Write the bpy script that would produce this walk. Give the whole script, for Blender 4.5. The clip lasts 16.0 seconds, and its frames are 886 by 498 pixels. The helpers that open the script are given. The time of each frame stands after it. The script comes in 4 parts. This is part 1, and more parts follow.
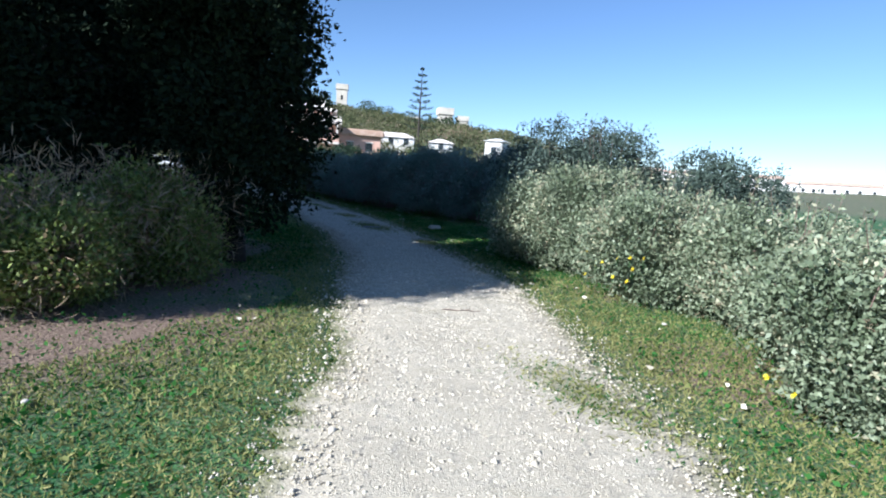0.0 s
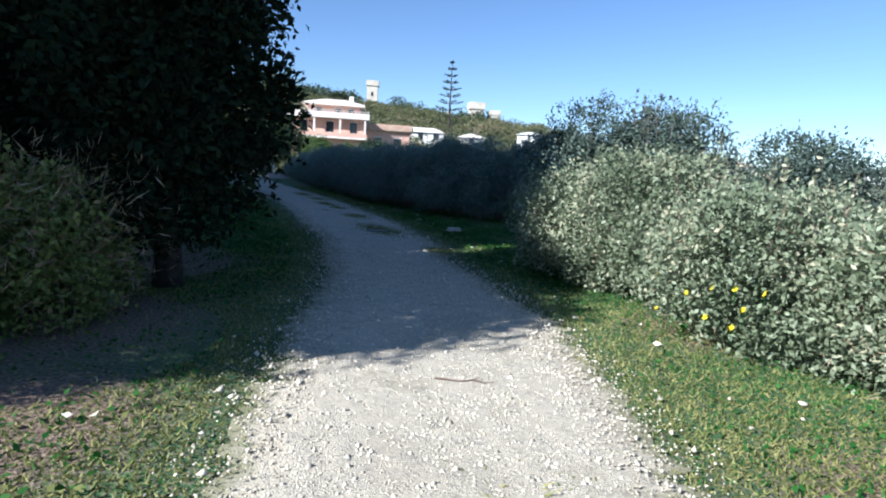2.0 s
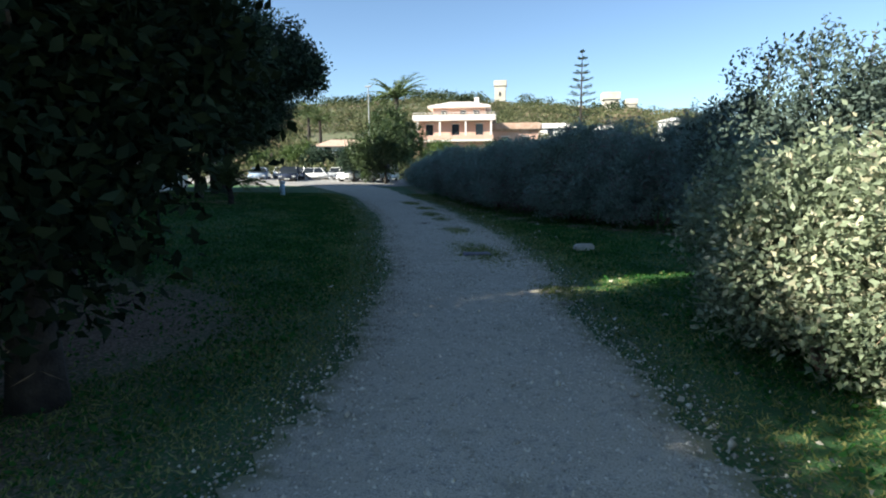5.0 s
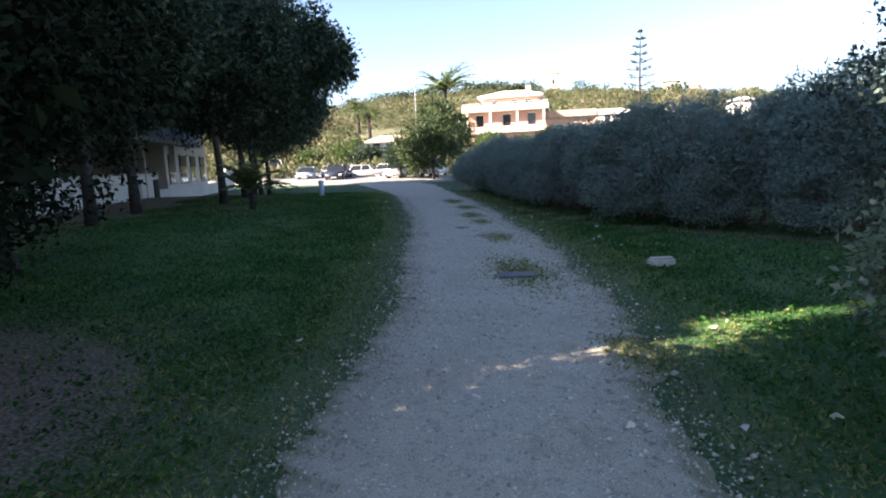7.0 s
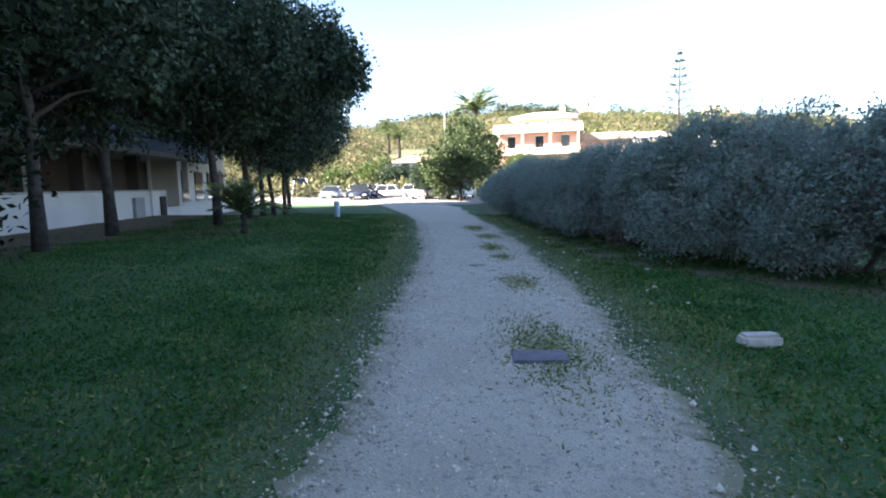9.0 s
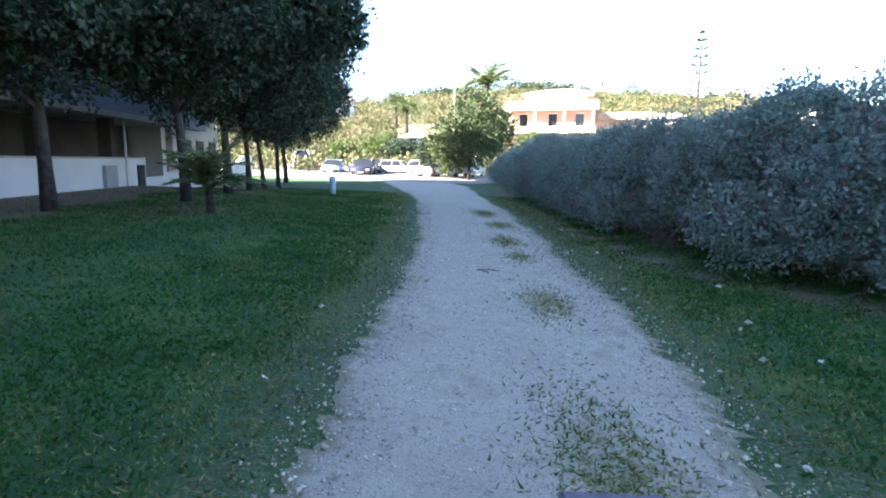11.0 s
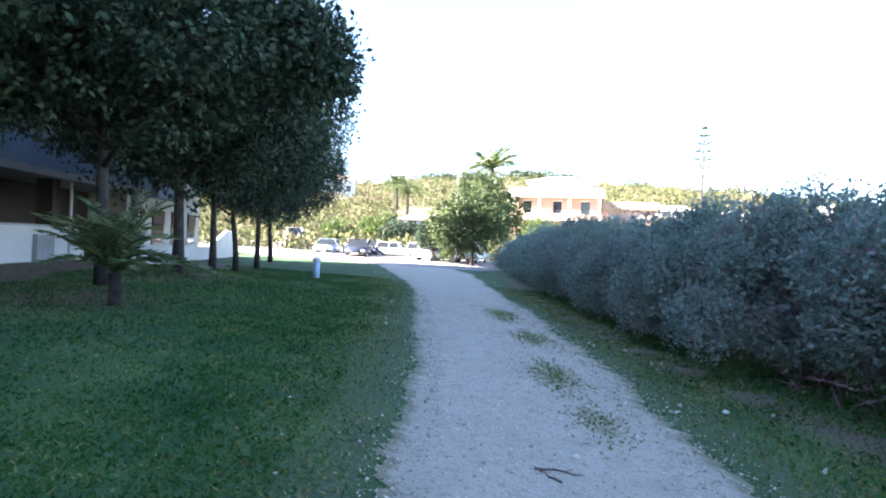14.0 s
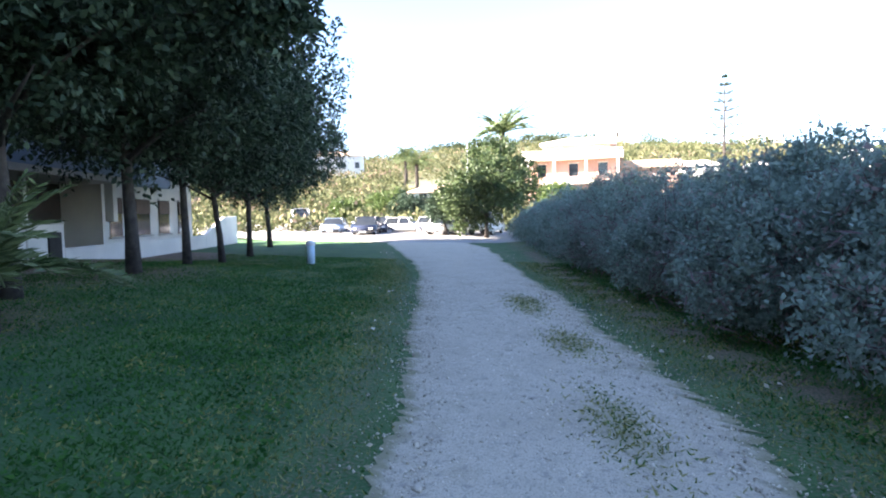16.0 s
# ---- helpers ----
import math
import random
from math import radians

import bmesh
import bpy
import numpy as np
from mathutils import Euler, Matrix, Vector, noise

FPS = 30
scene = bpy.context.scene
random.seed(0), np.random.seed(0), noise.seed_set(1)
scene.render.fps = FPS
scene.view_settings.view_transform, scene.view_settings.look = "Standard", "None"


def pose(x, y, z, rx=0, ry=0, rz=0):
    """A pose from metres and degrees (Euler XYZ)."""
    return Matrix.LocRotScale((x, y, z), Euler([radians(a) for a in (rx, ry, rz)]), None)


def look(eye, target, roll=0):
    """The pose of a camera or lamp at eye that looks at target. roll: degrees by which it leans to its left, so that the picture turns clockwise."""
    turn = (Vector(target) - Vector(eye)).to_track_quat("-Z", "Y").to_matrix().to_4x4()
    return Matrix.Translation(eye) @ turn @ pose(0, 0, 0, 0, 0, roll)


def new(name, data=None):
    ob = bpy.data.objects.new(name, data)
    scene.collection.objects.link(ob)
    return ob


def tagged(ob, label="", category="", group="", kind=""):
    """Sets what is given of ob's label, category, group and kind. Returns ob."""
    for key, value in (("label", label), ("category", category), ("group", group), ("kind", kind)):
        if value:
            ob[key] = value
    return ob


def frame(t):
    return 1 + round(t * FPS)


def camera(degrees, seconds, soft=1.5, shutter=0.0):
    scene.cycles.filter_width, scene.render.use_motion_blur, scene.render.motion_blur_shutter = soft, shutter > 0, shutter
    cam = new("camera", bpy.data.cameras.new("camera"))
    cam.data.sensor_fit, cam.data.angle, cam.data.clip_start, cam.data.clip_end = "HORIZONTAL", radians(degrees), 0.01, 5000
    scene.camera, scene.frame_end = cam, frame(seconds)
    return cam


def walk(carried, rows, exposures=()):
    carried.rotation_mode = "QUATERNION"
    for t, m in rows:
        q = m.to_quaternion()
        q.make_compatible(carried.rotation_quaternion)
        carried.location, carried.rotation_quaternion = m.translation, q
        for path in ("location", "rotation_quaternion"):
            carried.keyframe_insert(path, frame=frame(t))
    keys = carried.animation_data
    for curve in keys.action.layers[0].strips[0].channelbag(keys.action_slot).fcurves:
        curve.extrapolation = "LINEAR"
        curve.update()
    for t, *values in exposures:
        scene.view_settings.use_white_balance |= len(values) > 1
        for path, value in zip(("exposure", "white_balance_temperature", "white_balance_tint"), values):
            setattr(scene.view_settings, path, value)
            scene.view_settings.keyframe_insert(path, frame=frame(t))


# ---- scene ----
cam = camera(76.41, 16.0, soft=2.0)
# seconds, x, y, z, yaw, pitch, roll
ROWS = [
    (0.0, 0.000, 0.000, 1.550, 2.90, -7.37, 4.20),
    (0.5, 0.068, 0.587, 1.563, 4.43, -12.13, 1.04),
    (1.0, 0.078, 1.209, 1.558, 7.48, -6.65, 1.82),
    (1.5, 0.094, 1.853, 1.516, 7.37, -9.54, -0.99),
    (2.0, 0.144, 2.496, 1.505, 6.23, -7.99, 3.43),
    (2.5, 0.162, 3.152, 1.460, 4.00, -8.58, -0.62),
    (3.0, 0.168, 3.767, 1.461, 10.78, -6.15, 1.43),
    (3.5, 0.143, 4.400, 1.441, 8.30, -7.90, -0.42),
    (4.0, 0.140, 5.019, 1.466, 13.64, -6.95, 0.61),
    (4.5, 0.040, 5.609, 1.474, 12.46, -5.76, 0.04),
    (5.0, -0.086, 6.150, 1.475, 20.01, -8.27, -0.40),
    (5.2, -0.139, 6.368, 1.471, 20.49, -4.87, 0.63),
    (7.3, -0.593, 8.718, 1.501, 26.71, -9.19, -2.10),
    (7.5, -0.645, 8.946, 1.496, 27.10, -6.30, -0.82),
    (8.0, -0.794, 9.529, 1.494, 24.92, -7.80, -1.31),
    (8.2, -0.867, 9.760, 1.496, 27.61, -7.53, -2.12),
    (10.3, -1.909, 12.085, 1.516, 29.81, -6.01, -0.84),
    (10.5, -2.024, 12.297, 1.522, 33.34, -7.76, -0.82),
    (11.0, -2.324, 12.823, 1.505, 29.38, -8.91, 0.38),
    (11.5, -2.627, 13.362, 1.487, 33.71, -3.15, -1.09),
    (12.0, -2.987, 13.904, 1.464, 32.35, -3.80, 3.08),
    (12.5, -3.333, 14.445, 1.480, 30.89, -1.75, -0.45),
    (13.0, -3.700, 14.977, 1.487, 29.16, -2.09, 3.17),
    (13.5, -4.050, 15.523, 1.472, 26.30, -2.41, -1.44),
    (14.0, -4.391, 16.096, 1.480, 29.29, -0.44, 2.53),
    (14.5, -4.753, 16.690, 1.481, 27.04, -0.74, -1.22),
    (15.0, -5.009, 17.273, 1.541, 28.48, 0.51, -0.42),
    (15.5, -5.243, 17.846, 1.487, 27.57, -0.86, 0.39),
    (16.0, -5.461, 18.439, 1.523, 30.89, -3.31, -1.08),
]
EXPOSE = [(0.0, 1.12, 5500, 11), (2.0, 1.15, 5550, 11), (3.6, 1.3, 5950, 6), (5.2, 1.5, 6600, 6), (7.3, 2.55, 7300, 22), (8.2, 2.8, 7200, 20), (10.3, 3.35, 6900, 18), (12.0, 3.55, 6850, 19), (14.0, 3.65, 6850, 19), (16.0, 3.4, 6850, 20)]
walk(cam, [(t, pose(x, y, z, 90, 0, yaw) @ pose(0, 0, 0, pitch, 0, 0) @ pose(0, 0, 0, 0, 0, roll)) for t, x, y, z, yaw, pitch, roll in ROWS], EXPOSE)

# ---- light: low winter sun from behind and to the left ----
SUN_WAY = Vector((0.74, 0.67, -0.60)).normalized()
world = bpy.data.worlds.new("sky")
scene.world = world
world.use_nodes = True
sky = world.node_tree.nodes.new("ShaderNodeTexSky")
sky.sky_type, sky.sun_disc = "NISHITA", False
sky.sun_elevation = math.asin(-SUN_WAY.z)
sky.sun_rotation = math.atan2(-SUN_WAY.x, -SUN_WAY.y)
sky.altitude = 1200
sky.air_density, sky.dust_density, sky.ozone_density = 1.0, 0.0, 3.0
back = world.node_tree.nodes["Background"]
back.inputs["Strength"].default_value = 0.073
world.node_tree.links.new(sky.outputs[0], back.inputs["Color"])
sun_data = bpy.data.lights.new("sun", "SUN")
sun_data.energy, sun_data.angle, sun_data.color = 5.0, radians(0.5), (1.0, 0.94, 0.84)
sun = new("sun", sun_data)
sun.matrix_world = look((0, 0, 60), Vector((0, 0, 60)) + SUN_WAY)

RNG = np.random.default_rng(7)


# ---- materials ----
def surface(name, base, other, scale=6.0, rough=0.85, bump=0.3, fine=60.0, metal=0.0, third=None, vary=0.0, island=False):
    """Two-scale mottled surface: base and other colours mixed by coarse noise, darkened and lifted by fine grain."""
    m = bpy.data.materials.new(name)
    m.use_nodes = True
    n, k = m.node_tree.nodes, m.node_tree.links
    p = n["Principled BSDF"]
    p.inputs["Roughness"].default_value, p.inputs["Metallic"].default_value = rough, metal
    geo = n.new("ShaderNodeNewGeometry")
    a, b = n.new("ShaderNodeTexNoise"), n.new("ShaderNodeTexNoise")
    a.inputs["Scale"].default_value, b.inputs["Scale"].default_value = scale, fine
    a.inputs["Detail"].default_value, b.inputs["Detail"].default_value = 5, 4
    k.new(geo.outputs["Position"], a.inputs["Vector"])
    k.new(geo.outputs["Position"], b.inputs["Vector"])
    ramp = n.new("ShaderNodeValToRGB")
    ramp.color_ramp.elements[0].position, ramp.color_ramp.elements[1].position = 0.35, 0.65
    ramp.color_ramp.elements[0].color, ramp.color_ramp.elements[1].color = (*base, 1), (*other, 1)
    k.new(a.outputs["Fac"], ramp.inputs["Fac"])
    col = ramp.outputs["Color"]
    if third:
        mix = n.new("ShaderNodeMix")
        mix.data_type = "RGBA"
        r2 = n.new("ShaderNodeValToRGB")
        r2.color_ramp.elements[0].position, r2.color_ramp.elements[1].position = 0.52, 0.66
        k.new(b.outputs["Fac"], r2.inputs["Fac"])
        k.new(r2.outputs["Color"], mix.inputs[0])
        k.new(col, mix.inputs[6])
        mix.inputs[7].default_value = (*third, 1)
        col = mix.outputs[2]
    if vary:
        hsv = n.new("ShaderNodeHueSaturation")
        mr = n.new("ShaderNodeMapRange")
        mr.inputs[3].default_value, mr.inputs[4].default_value = 1 - vary, 1 + vary
        if island:
            k.new(geo.outputs["Random Per Island"], mr.inputs[0])
        else:
            k.new(n.new("ShaderNodeObjectInfo").outputs["Random"], mr.inputs[0])
        k.new(mr.outputs[0], hsv.inputs["Value"])
        k.new(col, hsv.inputs["Color"])
        col = hsv.outputs["Color"]
    k.new(col, p.inputs["Base Color"])
    if bump:
        bp = n.new("ShaderNodeBump")
        bp.inputs["Strength"].default_value, bp.inputs["Distance"].default_value = bump, 0.02
        k.new(b.outputs["Fac"], bp.inputs["Height"])
        k.new(bp.outputs["Normal"], p.inputs["Normal"])
    return m


def leafy(name, dark, light, rough=0.5, through_light=0.25, odd=None, gloss=0.3, patch=1.6):
    """Leaf surface, each leaf with a tone of its own, a little light passing through."""
    m = bpy.data.materials.new(name)
    m.use_nodes = True
    n, k = m.node_tree.nodes, m.node_tree.links
    p = n["Principled BSDF"]
    p.inputs["Roughness"].default_value = rough
    p.inputs["Specular IOR Level"].default_value = gloss
    geo = n.new("ShaderNodeNewGeometry")
    ramp = n.new("ShaderNodeValToRGB")
    e = ramp.color_ramp.elements
    e[0].color, e[1].color = (*dark, 1), (*light, 1)
    e[1].position = 0.93 if odd else 1.0
    if odd:
        o = e.new(0.97)
        o.color = (*odd, 1)
    noise_tex = n.new("ShaderNodeTexNoise")
    noise_tex.inputs["Scale"].default_value = patch
    k.new(geo.outputs["Position"], noise_tex.inputs["Vector"])
    mul = n.new("ShaderNodeMath")
    mul.operation = "MULTIPLY_ADD"
    mul.inputs[1].default_value, mul.inputs[2].default_value = 1.5, -0.75
    k.new(noise_tex.outputs["Fac"], mul.inputs[0])
    add = n.new("ShaderNodeMath")
    k.new(geo.outputs["Random Per Island"], add.inputs[0])
    k.new(mul.outputs[0], add.inputs[1])
    k.new(add.outputs[0], ramp.inputs["Fac"])
    k.new(ramp.outputs["Color"], p.inputs["Base Color"])
    tr = n.new("ShaderNodeBsdfTranslucent")
    k.new(ramp.outputs["Color"], tr.inputs["Color"])
    mix = n.new("ShaderNodeMixShader")
    mix.inputs[0].default_value = through_light
    k.new(p.outputs[0], mix.inputs[1])
    k.new(tr.outputs[0], mix.inputs[2])
    k.new(mix.outputs[0], n["Material Output"].inputs["Surface"])
    return m


def ground_surface():
    """Lawn earth with worn straw patches; the soil attribute lays bare litter and earth under the shrubs."""
    m = bpy.data.materials.new("lawn_earth")
    m.use_nodes = True
    n, k = m.node_tree.nodes, m.node_tree.links
    p = n["Principled BSDF"]
    p.inputs["Roughness"].default_value = 0.95
    geo = n.new("ShaderNodeNewGeometry")
    big, small = n.new("ShaderNodeTexNoise"), n.new("ShaderNodeTexNoise")
    big.inputs["Scale"].default_value, big.inputs["Detail"].default_value = 0.9, 6
    small.inputs["Scale"].default_value, small.inputs["Detail"].default_value = 35, 5
    for q in (big, small):
        k.new(geo.outputs["Position"], q.inputs["Vector"])
    grass = n.new("ShaderNodeValToRGB")
    e = grass.color_ramp.elements
    e[0].position, e[1].position = 0.3, 0.72
    e[0].color, e[1].color = (0.016, 0.078, 0.024, 1), (0.055, 0.135, 0.036, 1)
    k.new(big.outputs["Fac"], grass.inputs["Fac"])
    soil = n.new("ShaderNodeValToRGB")
    e = soil.color_ramp.elements
    e[0].position, e[1].position = 0.35, 0.7
    e[0].color, e[1].color = (0.09, 0.055, 0.04, 1), (0.30, 0.22, 0.16, 1)
    k.new(small.outputs["Fac"], soil.inputs["Fac"])
    att = n.new("ShaderNodeAttribute")
    att.attribute_name = "soil"
    s = n.new("ShaderNodeMath")
    s.operation = "MULTIPLY_ADD"
    s.inputs[1].default_value = 1.4
    k.new(small.outputs["Fac"], s.inputs[0])
    k.new(att.outputs["Fac"], s.inputs[2])
    r = n.new("ShaderNodeMapRange")
    r.inputs[1].default_value, r.inputs[2].default_value = 0.85, 1.35
    k.new(s.outputs[0], r.inputs[0])
    mix = n.new("ShaderNodeMix")
    mix.data_type = "RGBA"
    k.new(r.outputs[0], mix.inputs[0])
    k.new(grass.outputs["Color"], mix.inputs[6])
    k.new(soil.outputs["Color"], mix.inputs[7])
    k.new(mix.outputs[2], p.inputs["Base Color"])
    bp = n.new("ShaderNodeBump")
    bp.inputs["Strength"].default_value, bp.inputs["Distance"].default_value = 0.8, 0.04
    k.new(small.outputs["Fac"], bp.inputs["Height"])
    k.new(bp.outputs["Normal"], p.inputs["Normal"])
    return m


GROUND = ground_surface()
GRAVEL = surface("gravel", (0.45, 0.395, 0.30), (0.57, 0.51, 0.40), 1.1, 0.95, 0.6, 95, third=(0.29, 0.26, 0.20))
def stain(m, colour, scale, low, high):
    """Lay trodden earth and moss stains of their own shape over a surface."""
    n, k = m.node_tree.nodes, m.node_tree.links
    p = n["Principled BSDF"]
    src = p.inputs["Base Color"].links[0].from_socket
    tex, ramp, mix = n.new("ShaderNodeTexNoise"), n.new("ShaderNodeMapRange"), n.new("ShaderNodeMix")
    tex.inputs["Scale"].default_value, tex.inputs["Detail"].default_value, tex.inputs["Roughness"].default_value = scale, 8, 0.7
    k.new(n.new("ShaderNodeNewGeometry").outputs["Position"], tex.inputs["Vector"])
    ramp.inputs[1].default_value, ramp.inputs[2].default_value, ramp.inputs[4].default_value = low, high, 0.75
    k.new(tex.outputs["Fac"], ramp.inputs[0])
    mix.data_type = "RGBA"
    k.new(ramp.outputs[0], mix.inputs[0])
    k.new(src, mix.inputs[6])
    mix.inputs[7].default_value = (*colour, 1)
    k.new(mix.outputs[2], p.inputs["Base Color"])


stain(GRAVEL, (0.26, 0.22, 0.14), 1.1, 0.52, 0.72)
stain(GRAVEL, (0.20, 0.19, 0.17), 14.0, 0.54, 0.68)


def verge(m, colour):
    """Thin grass and trodden earth creep into a surface where its verge attribute is high."""
    n, k = m.node_tree.nodes, m.node_tree.links
    p = n["Principled BSDF"]
    src = p.inputs["Base Color"].links[0].from_socket
    att, tex, add, ramp, mix = n.new("ShaderNodeAttribute"), n.new("ShaderNodeTexNoise"), n.new("ShaderNodeMath"), n.new("ShaderNodeMapRange"), n.new("ShaderNodeMix")
    att.attribute_name = "verge"
    tex.inputs["Scale"].default_value, tex.inputs["Detail"].default_value, tex.inputs["Roughness"].default_value = 7.0, 8, 0.75
    k.new(n.new("ShaderNodeNewGeometry").outputs["Position"], tex.inputs["Vector"])
    k.new(att.outputs["Fac"], add.inputs[0])
    k.new(tex.outputs["Fac"], add.inputs[1])
    ramp.inputs[1].default_value, ramp.inputs[2].default_value, ramp.inputs[4].default_value = 0.72, 1.15, 0.85
    k.new(add.outputs[0], ramp.inputs[0])
    mix.data_type = "RGBA"
    k.new(ramp.outputs[0], mix.inputs[0])
    k.new(src, mix.inputs[6])
    mix.inputs[7].default_value = (*colour, 1)
    k.new(mix.outputs[2], p.inputs["Base Color"])


verge(GRAVEL, (0.22, 0.215, 0.12))
PEBBLE = surface("pebble", (0.45, 0.40, 0.31), (0.61, 0.555, 0.445), 9, 0.9, 0.2, 90, vary=0.38, island=True)
BLADE = leafy("grass_blade", (0.016, 0.085, 0.018), (0.065, 0.185, 0.04), 0.7, 0.35, (0.24, 0.26, 0.09), 0.1)
BLADE_DRY = leafy("dry_grass_blade", (0.14, 0.17, 0.05), (0.36, 0.34, 0.14), 0.7, 0.35, None, 0.1)
SAGE = leafy("grey_green_leaf", (0.10, 0.135, 0.075), (0.30, 0.345, 0.225), 0.5, 0.2, (0.42, 0.40, 0.27))
HEDGE = leafy("hedge_leaf", (0.16, 0.225, 0.185), (0.31, 0.395, 0.335), 0.7, 0.35, (0.29, 0.23, 0.215), 0.08)
# Darker than the hedge leaf: the tall shrubs' shade is in the colour.
SHADED_SHRUB = leafy("tall_shrub_shade_leaf", (0.03, 0.045, 0.035), (0.10, 0.14, 0.11), 0.6, 0.1)
CITRUS = leafy("citrus_leaf", (0.02, 0.042, 0.016), (0.09, 0.13, 0.05), 0.5, 0.15)
OAK = leafy("dark_oak_leaf", (0.014, 0.03, 0.018), (0.06, 0.095, 0.06), 0.55, 0.1, None, 0.16)
# Near-black copy of the oak leaf: deep shade put into the colour.
SHADED_OAK = leafy("shade_darkened_evergreen_leaf", (0.006, 0.012, 0.007), (0.022, 0.034, 0.018), 0.7, 0.04, None, 0.05)
LAUREL = leafy("bright_shrub_leaf", (0.03, 0.06, 0.018), (0.14, 0.20, 0.06), 0.45, 0.25)
UNDERGROWTH = leafy("undergrowth_leaf", (0.07, 0.11, 0.025), (0.27, 0.32, 0.09), 0.45, 0.3, (0.30, 0.22, 0.12))
SCRUB = leafy("hillside_scrub_leaf", (0.055, 0.075, 0.035), (0.18, 0.18, 0.095), 0.8, 0.2, (0.29, 0.22, 0.16), 0.05, patch=0.07)
PINE = leafy("ridge_tree_leaf", (0.02, 0.035, 0.016), (0.06, 0.08, 0.035), 0.8, 0.05)
PALM = leafy("palm_leaf", (0.05, 0.085, 0.03), (0.15, 0.19, 0.08), 0.5, 0.2)
PETAL = leafy("yellow_petal", (0.80, 0.62, 0.02), (0.9, 0.78, 0.05), 0.6, 0.3)
BARK = surface("bark", (0.025, 0.02, 0.017), (0.06, 0.05, 0.042), 8, 0.95, 0.9, 45)
PALETWIG = surface("pale_dry_twig", (0.24, 0.17, 0.11), (0.40, 0.30, 0.20), 9, 0.9, 0.3, 60)
REDTWIG = surface("reddish_bare_twig", (0.09, 0.045, 0.05), (0.20, 0.12, 0.12), 9, 0.9, 0.3, 60)
TWIG = surface("twig", (0.10, 0.065, 0.05), (0.20, 0.14, 0.11), 9, 0.9, 0.5, 60)
PLASTER = surface("white_plaster", (0.62, 0.61, 0.58), (0.72, 0.70, 0.66), 0.8, 0.9, 0.15, 70)
BLUEWALL = surface("grey_blue_render", (0.20, 0.27, 0.37), (0.26, 0.33, 0.42), 0.7, 0.85, 0.15, 60)
# Wall colour with the shade of the porch recess painted in.
SHADED_WALL = surface("shade_darkened_porch_wall", (0.05, 0.04, 0.036), (0.08, 0.065, 0.055), 0.9, 0.9, 0.1, 50)
PINK = surface("pink_plaster", (0.64, 0.39, 0.295), (0.69, 0.45, 0.35), 0.5, 0.9, 0.1, 30)
PINKLIGHT = surface("pale_trim", (0.76, 0.67, 0.60), (0.80, 0.73, 0.66), 0.6, 0.9, 0.1, 30)
ROOF = surface("roof_tile", (0.45, 0.30, 0.22), (0.55, 0.40, 0.31), 2, 0.9, 0.4, 12)
OLDSTONE = surface("old_stone", (0.50, 0.45, 0.37), (0.62, 0.57, 0.48), 0.4, 0.95, 0.4, 6)
SLATE = surface("cover_plate", (0.13, 0.12, 0.14), (0.20, 0.18, 0.20), 8, 0.8, 0.5, 60)
LIMESTONE = surface("limestone_block", (0.48, 0.44, 0.38), (0.62, 0.58, 0.50), 6, 0.95, 0.5, 40)
ASPHALT = surface("pale_asphalt", (0.22, 0.21, 0.20), (0.30, 0.29, 0.27), 1.0, 0.95, 0.4, 60)
CONCRETE = surface("concrete", (0.38, 0.36, 0.33), (0.46, 0.44, 0.40), 1.5, 0.95, 0.3, 50)
STEEL = surface("galvanised_steel", (0.45, 0.46, 0.47), (0.55, 0.56, 0.57), 4, 0.45, 0.05, 40, metal=0.8)
PAINT_WHITE = surface("white_car_paint", (0.74, 0.74, 0.73), (0.78, 0.78, 0.77), 1, 0.25, 0.0)
PAINT_NAVY = surface("navy_car_paint", (0.025, 0.03, 0.05), (0.03, 0.038, 0.06), 1, 0.22, 0.0)
PAINT_BLUE = surface("pale_blue_car_paint", (0.28, 0.36, 0.45), (0.31, 0.39, 0.48), 1, 0.25, 0.0)
RUBBER = surface("rubber", (0.02, 0.02, 0.02), (0.03, 0.03, 0.03), 5, 0.85, 0.1)
GLASSY = surface("dark_window_glass", (0.02, 0.025, 0.03), (0.03, 0.035, 0.04), 1, 0.08, 0.0)
SHUTTER = surface("brown_shutter", (0.06, 0.04, 0.032), (0.09, 0.06, 0.045), 3, 0.7, 0.2)
LAMP_GLASS = surface("lamp_lens", (0.7, 0.7, 0.68), (0.75, 0.75, 0.73), 3, 0.2, 0.0)
BLUEPLASTIC = surface("pale_blue_plastic", (0.45, 0.62, 0.72), (0.55, 0.70, 0.78), 5, 0.5, 0.05)
METERDOOR = surface("grey_cabinet_metal", (0.27, 0.28, 0.28), (0.32, 0.33, 0.33), 4, 0.6, 0.1)


# ---- mesh helpers ----
def empty(name, at, label, category, group="", turn=0.0):
    ob = new(name)
    ob.matrix_world = pose(*at, 0, 0, turn)
    return tagged(ob, label, category, group)


def part(name, bm, material, parent=None, label="", smooth=False):
    me = bpy.data.meshes.new(name)
    bm.to_mesh(me)
    bm.free()
    me.materials.append(material)
    if smooth:
        me.polygons.foreach_set("use_smooth", [True] * len(me.polygons))
    ob = new(name, me)
    ob.parent = parent
    return tagged(ob, label)


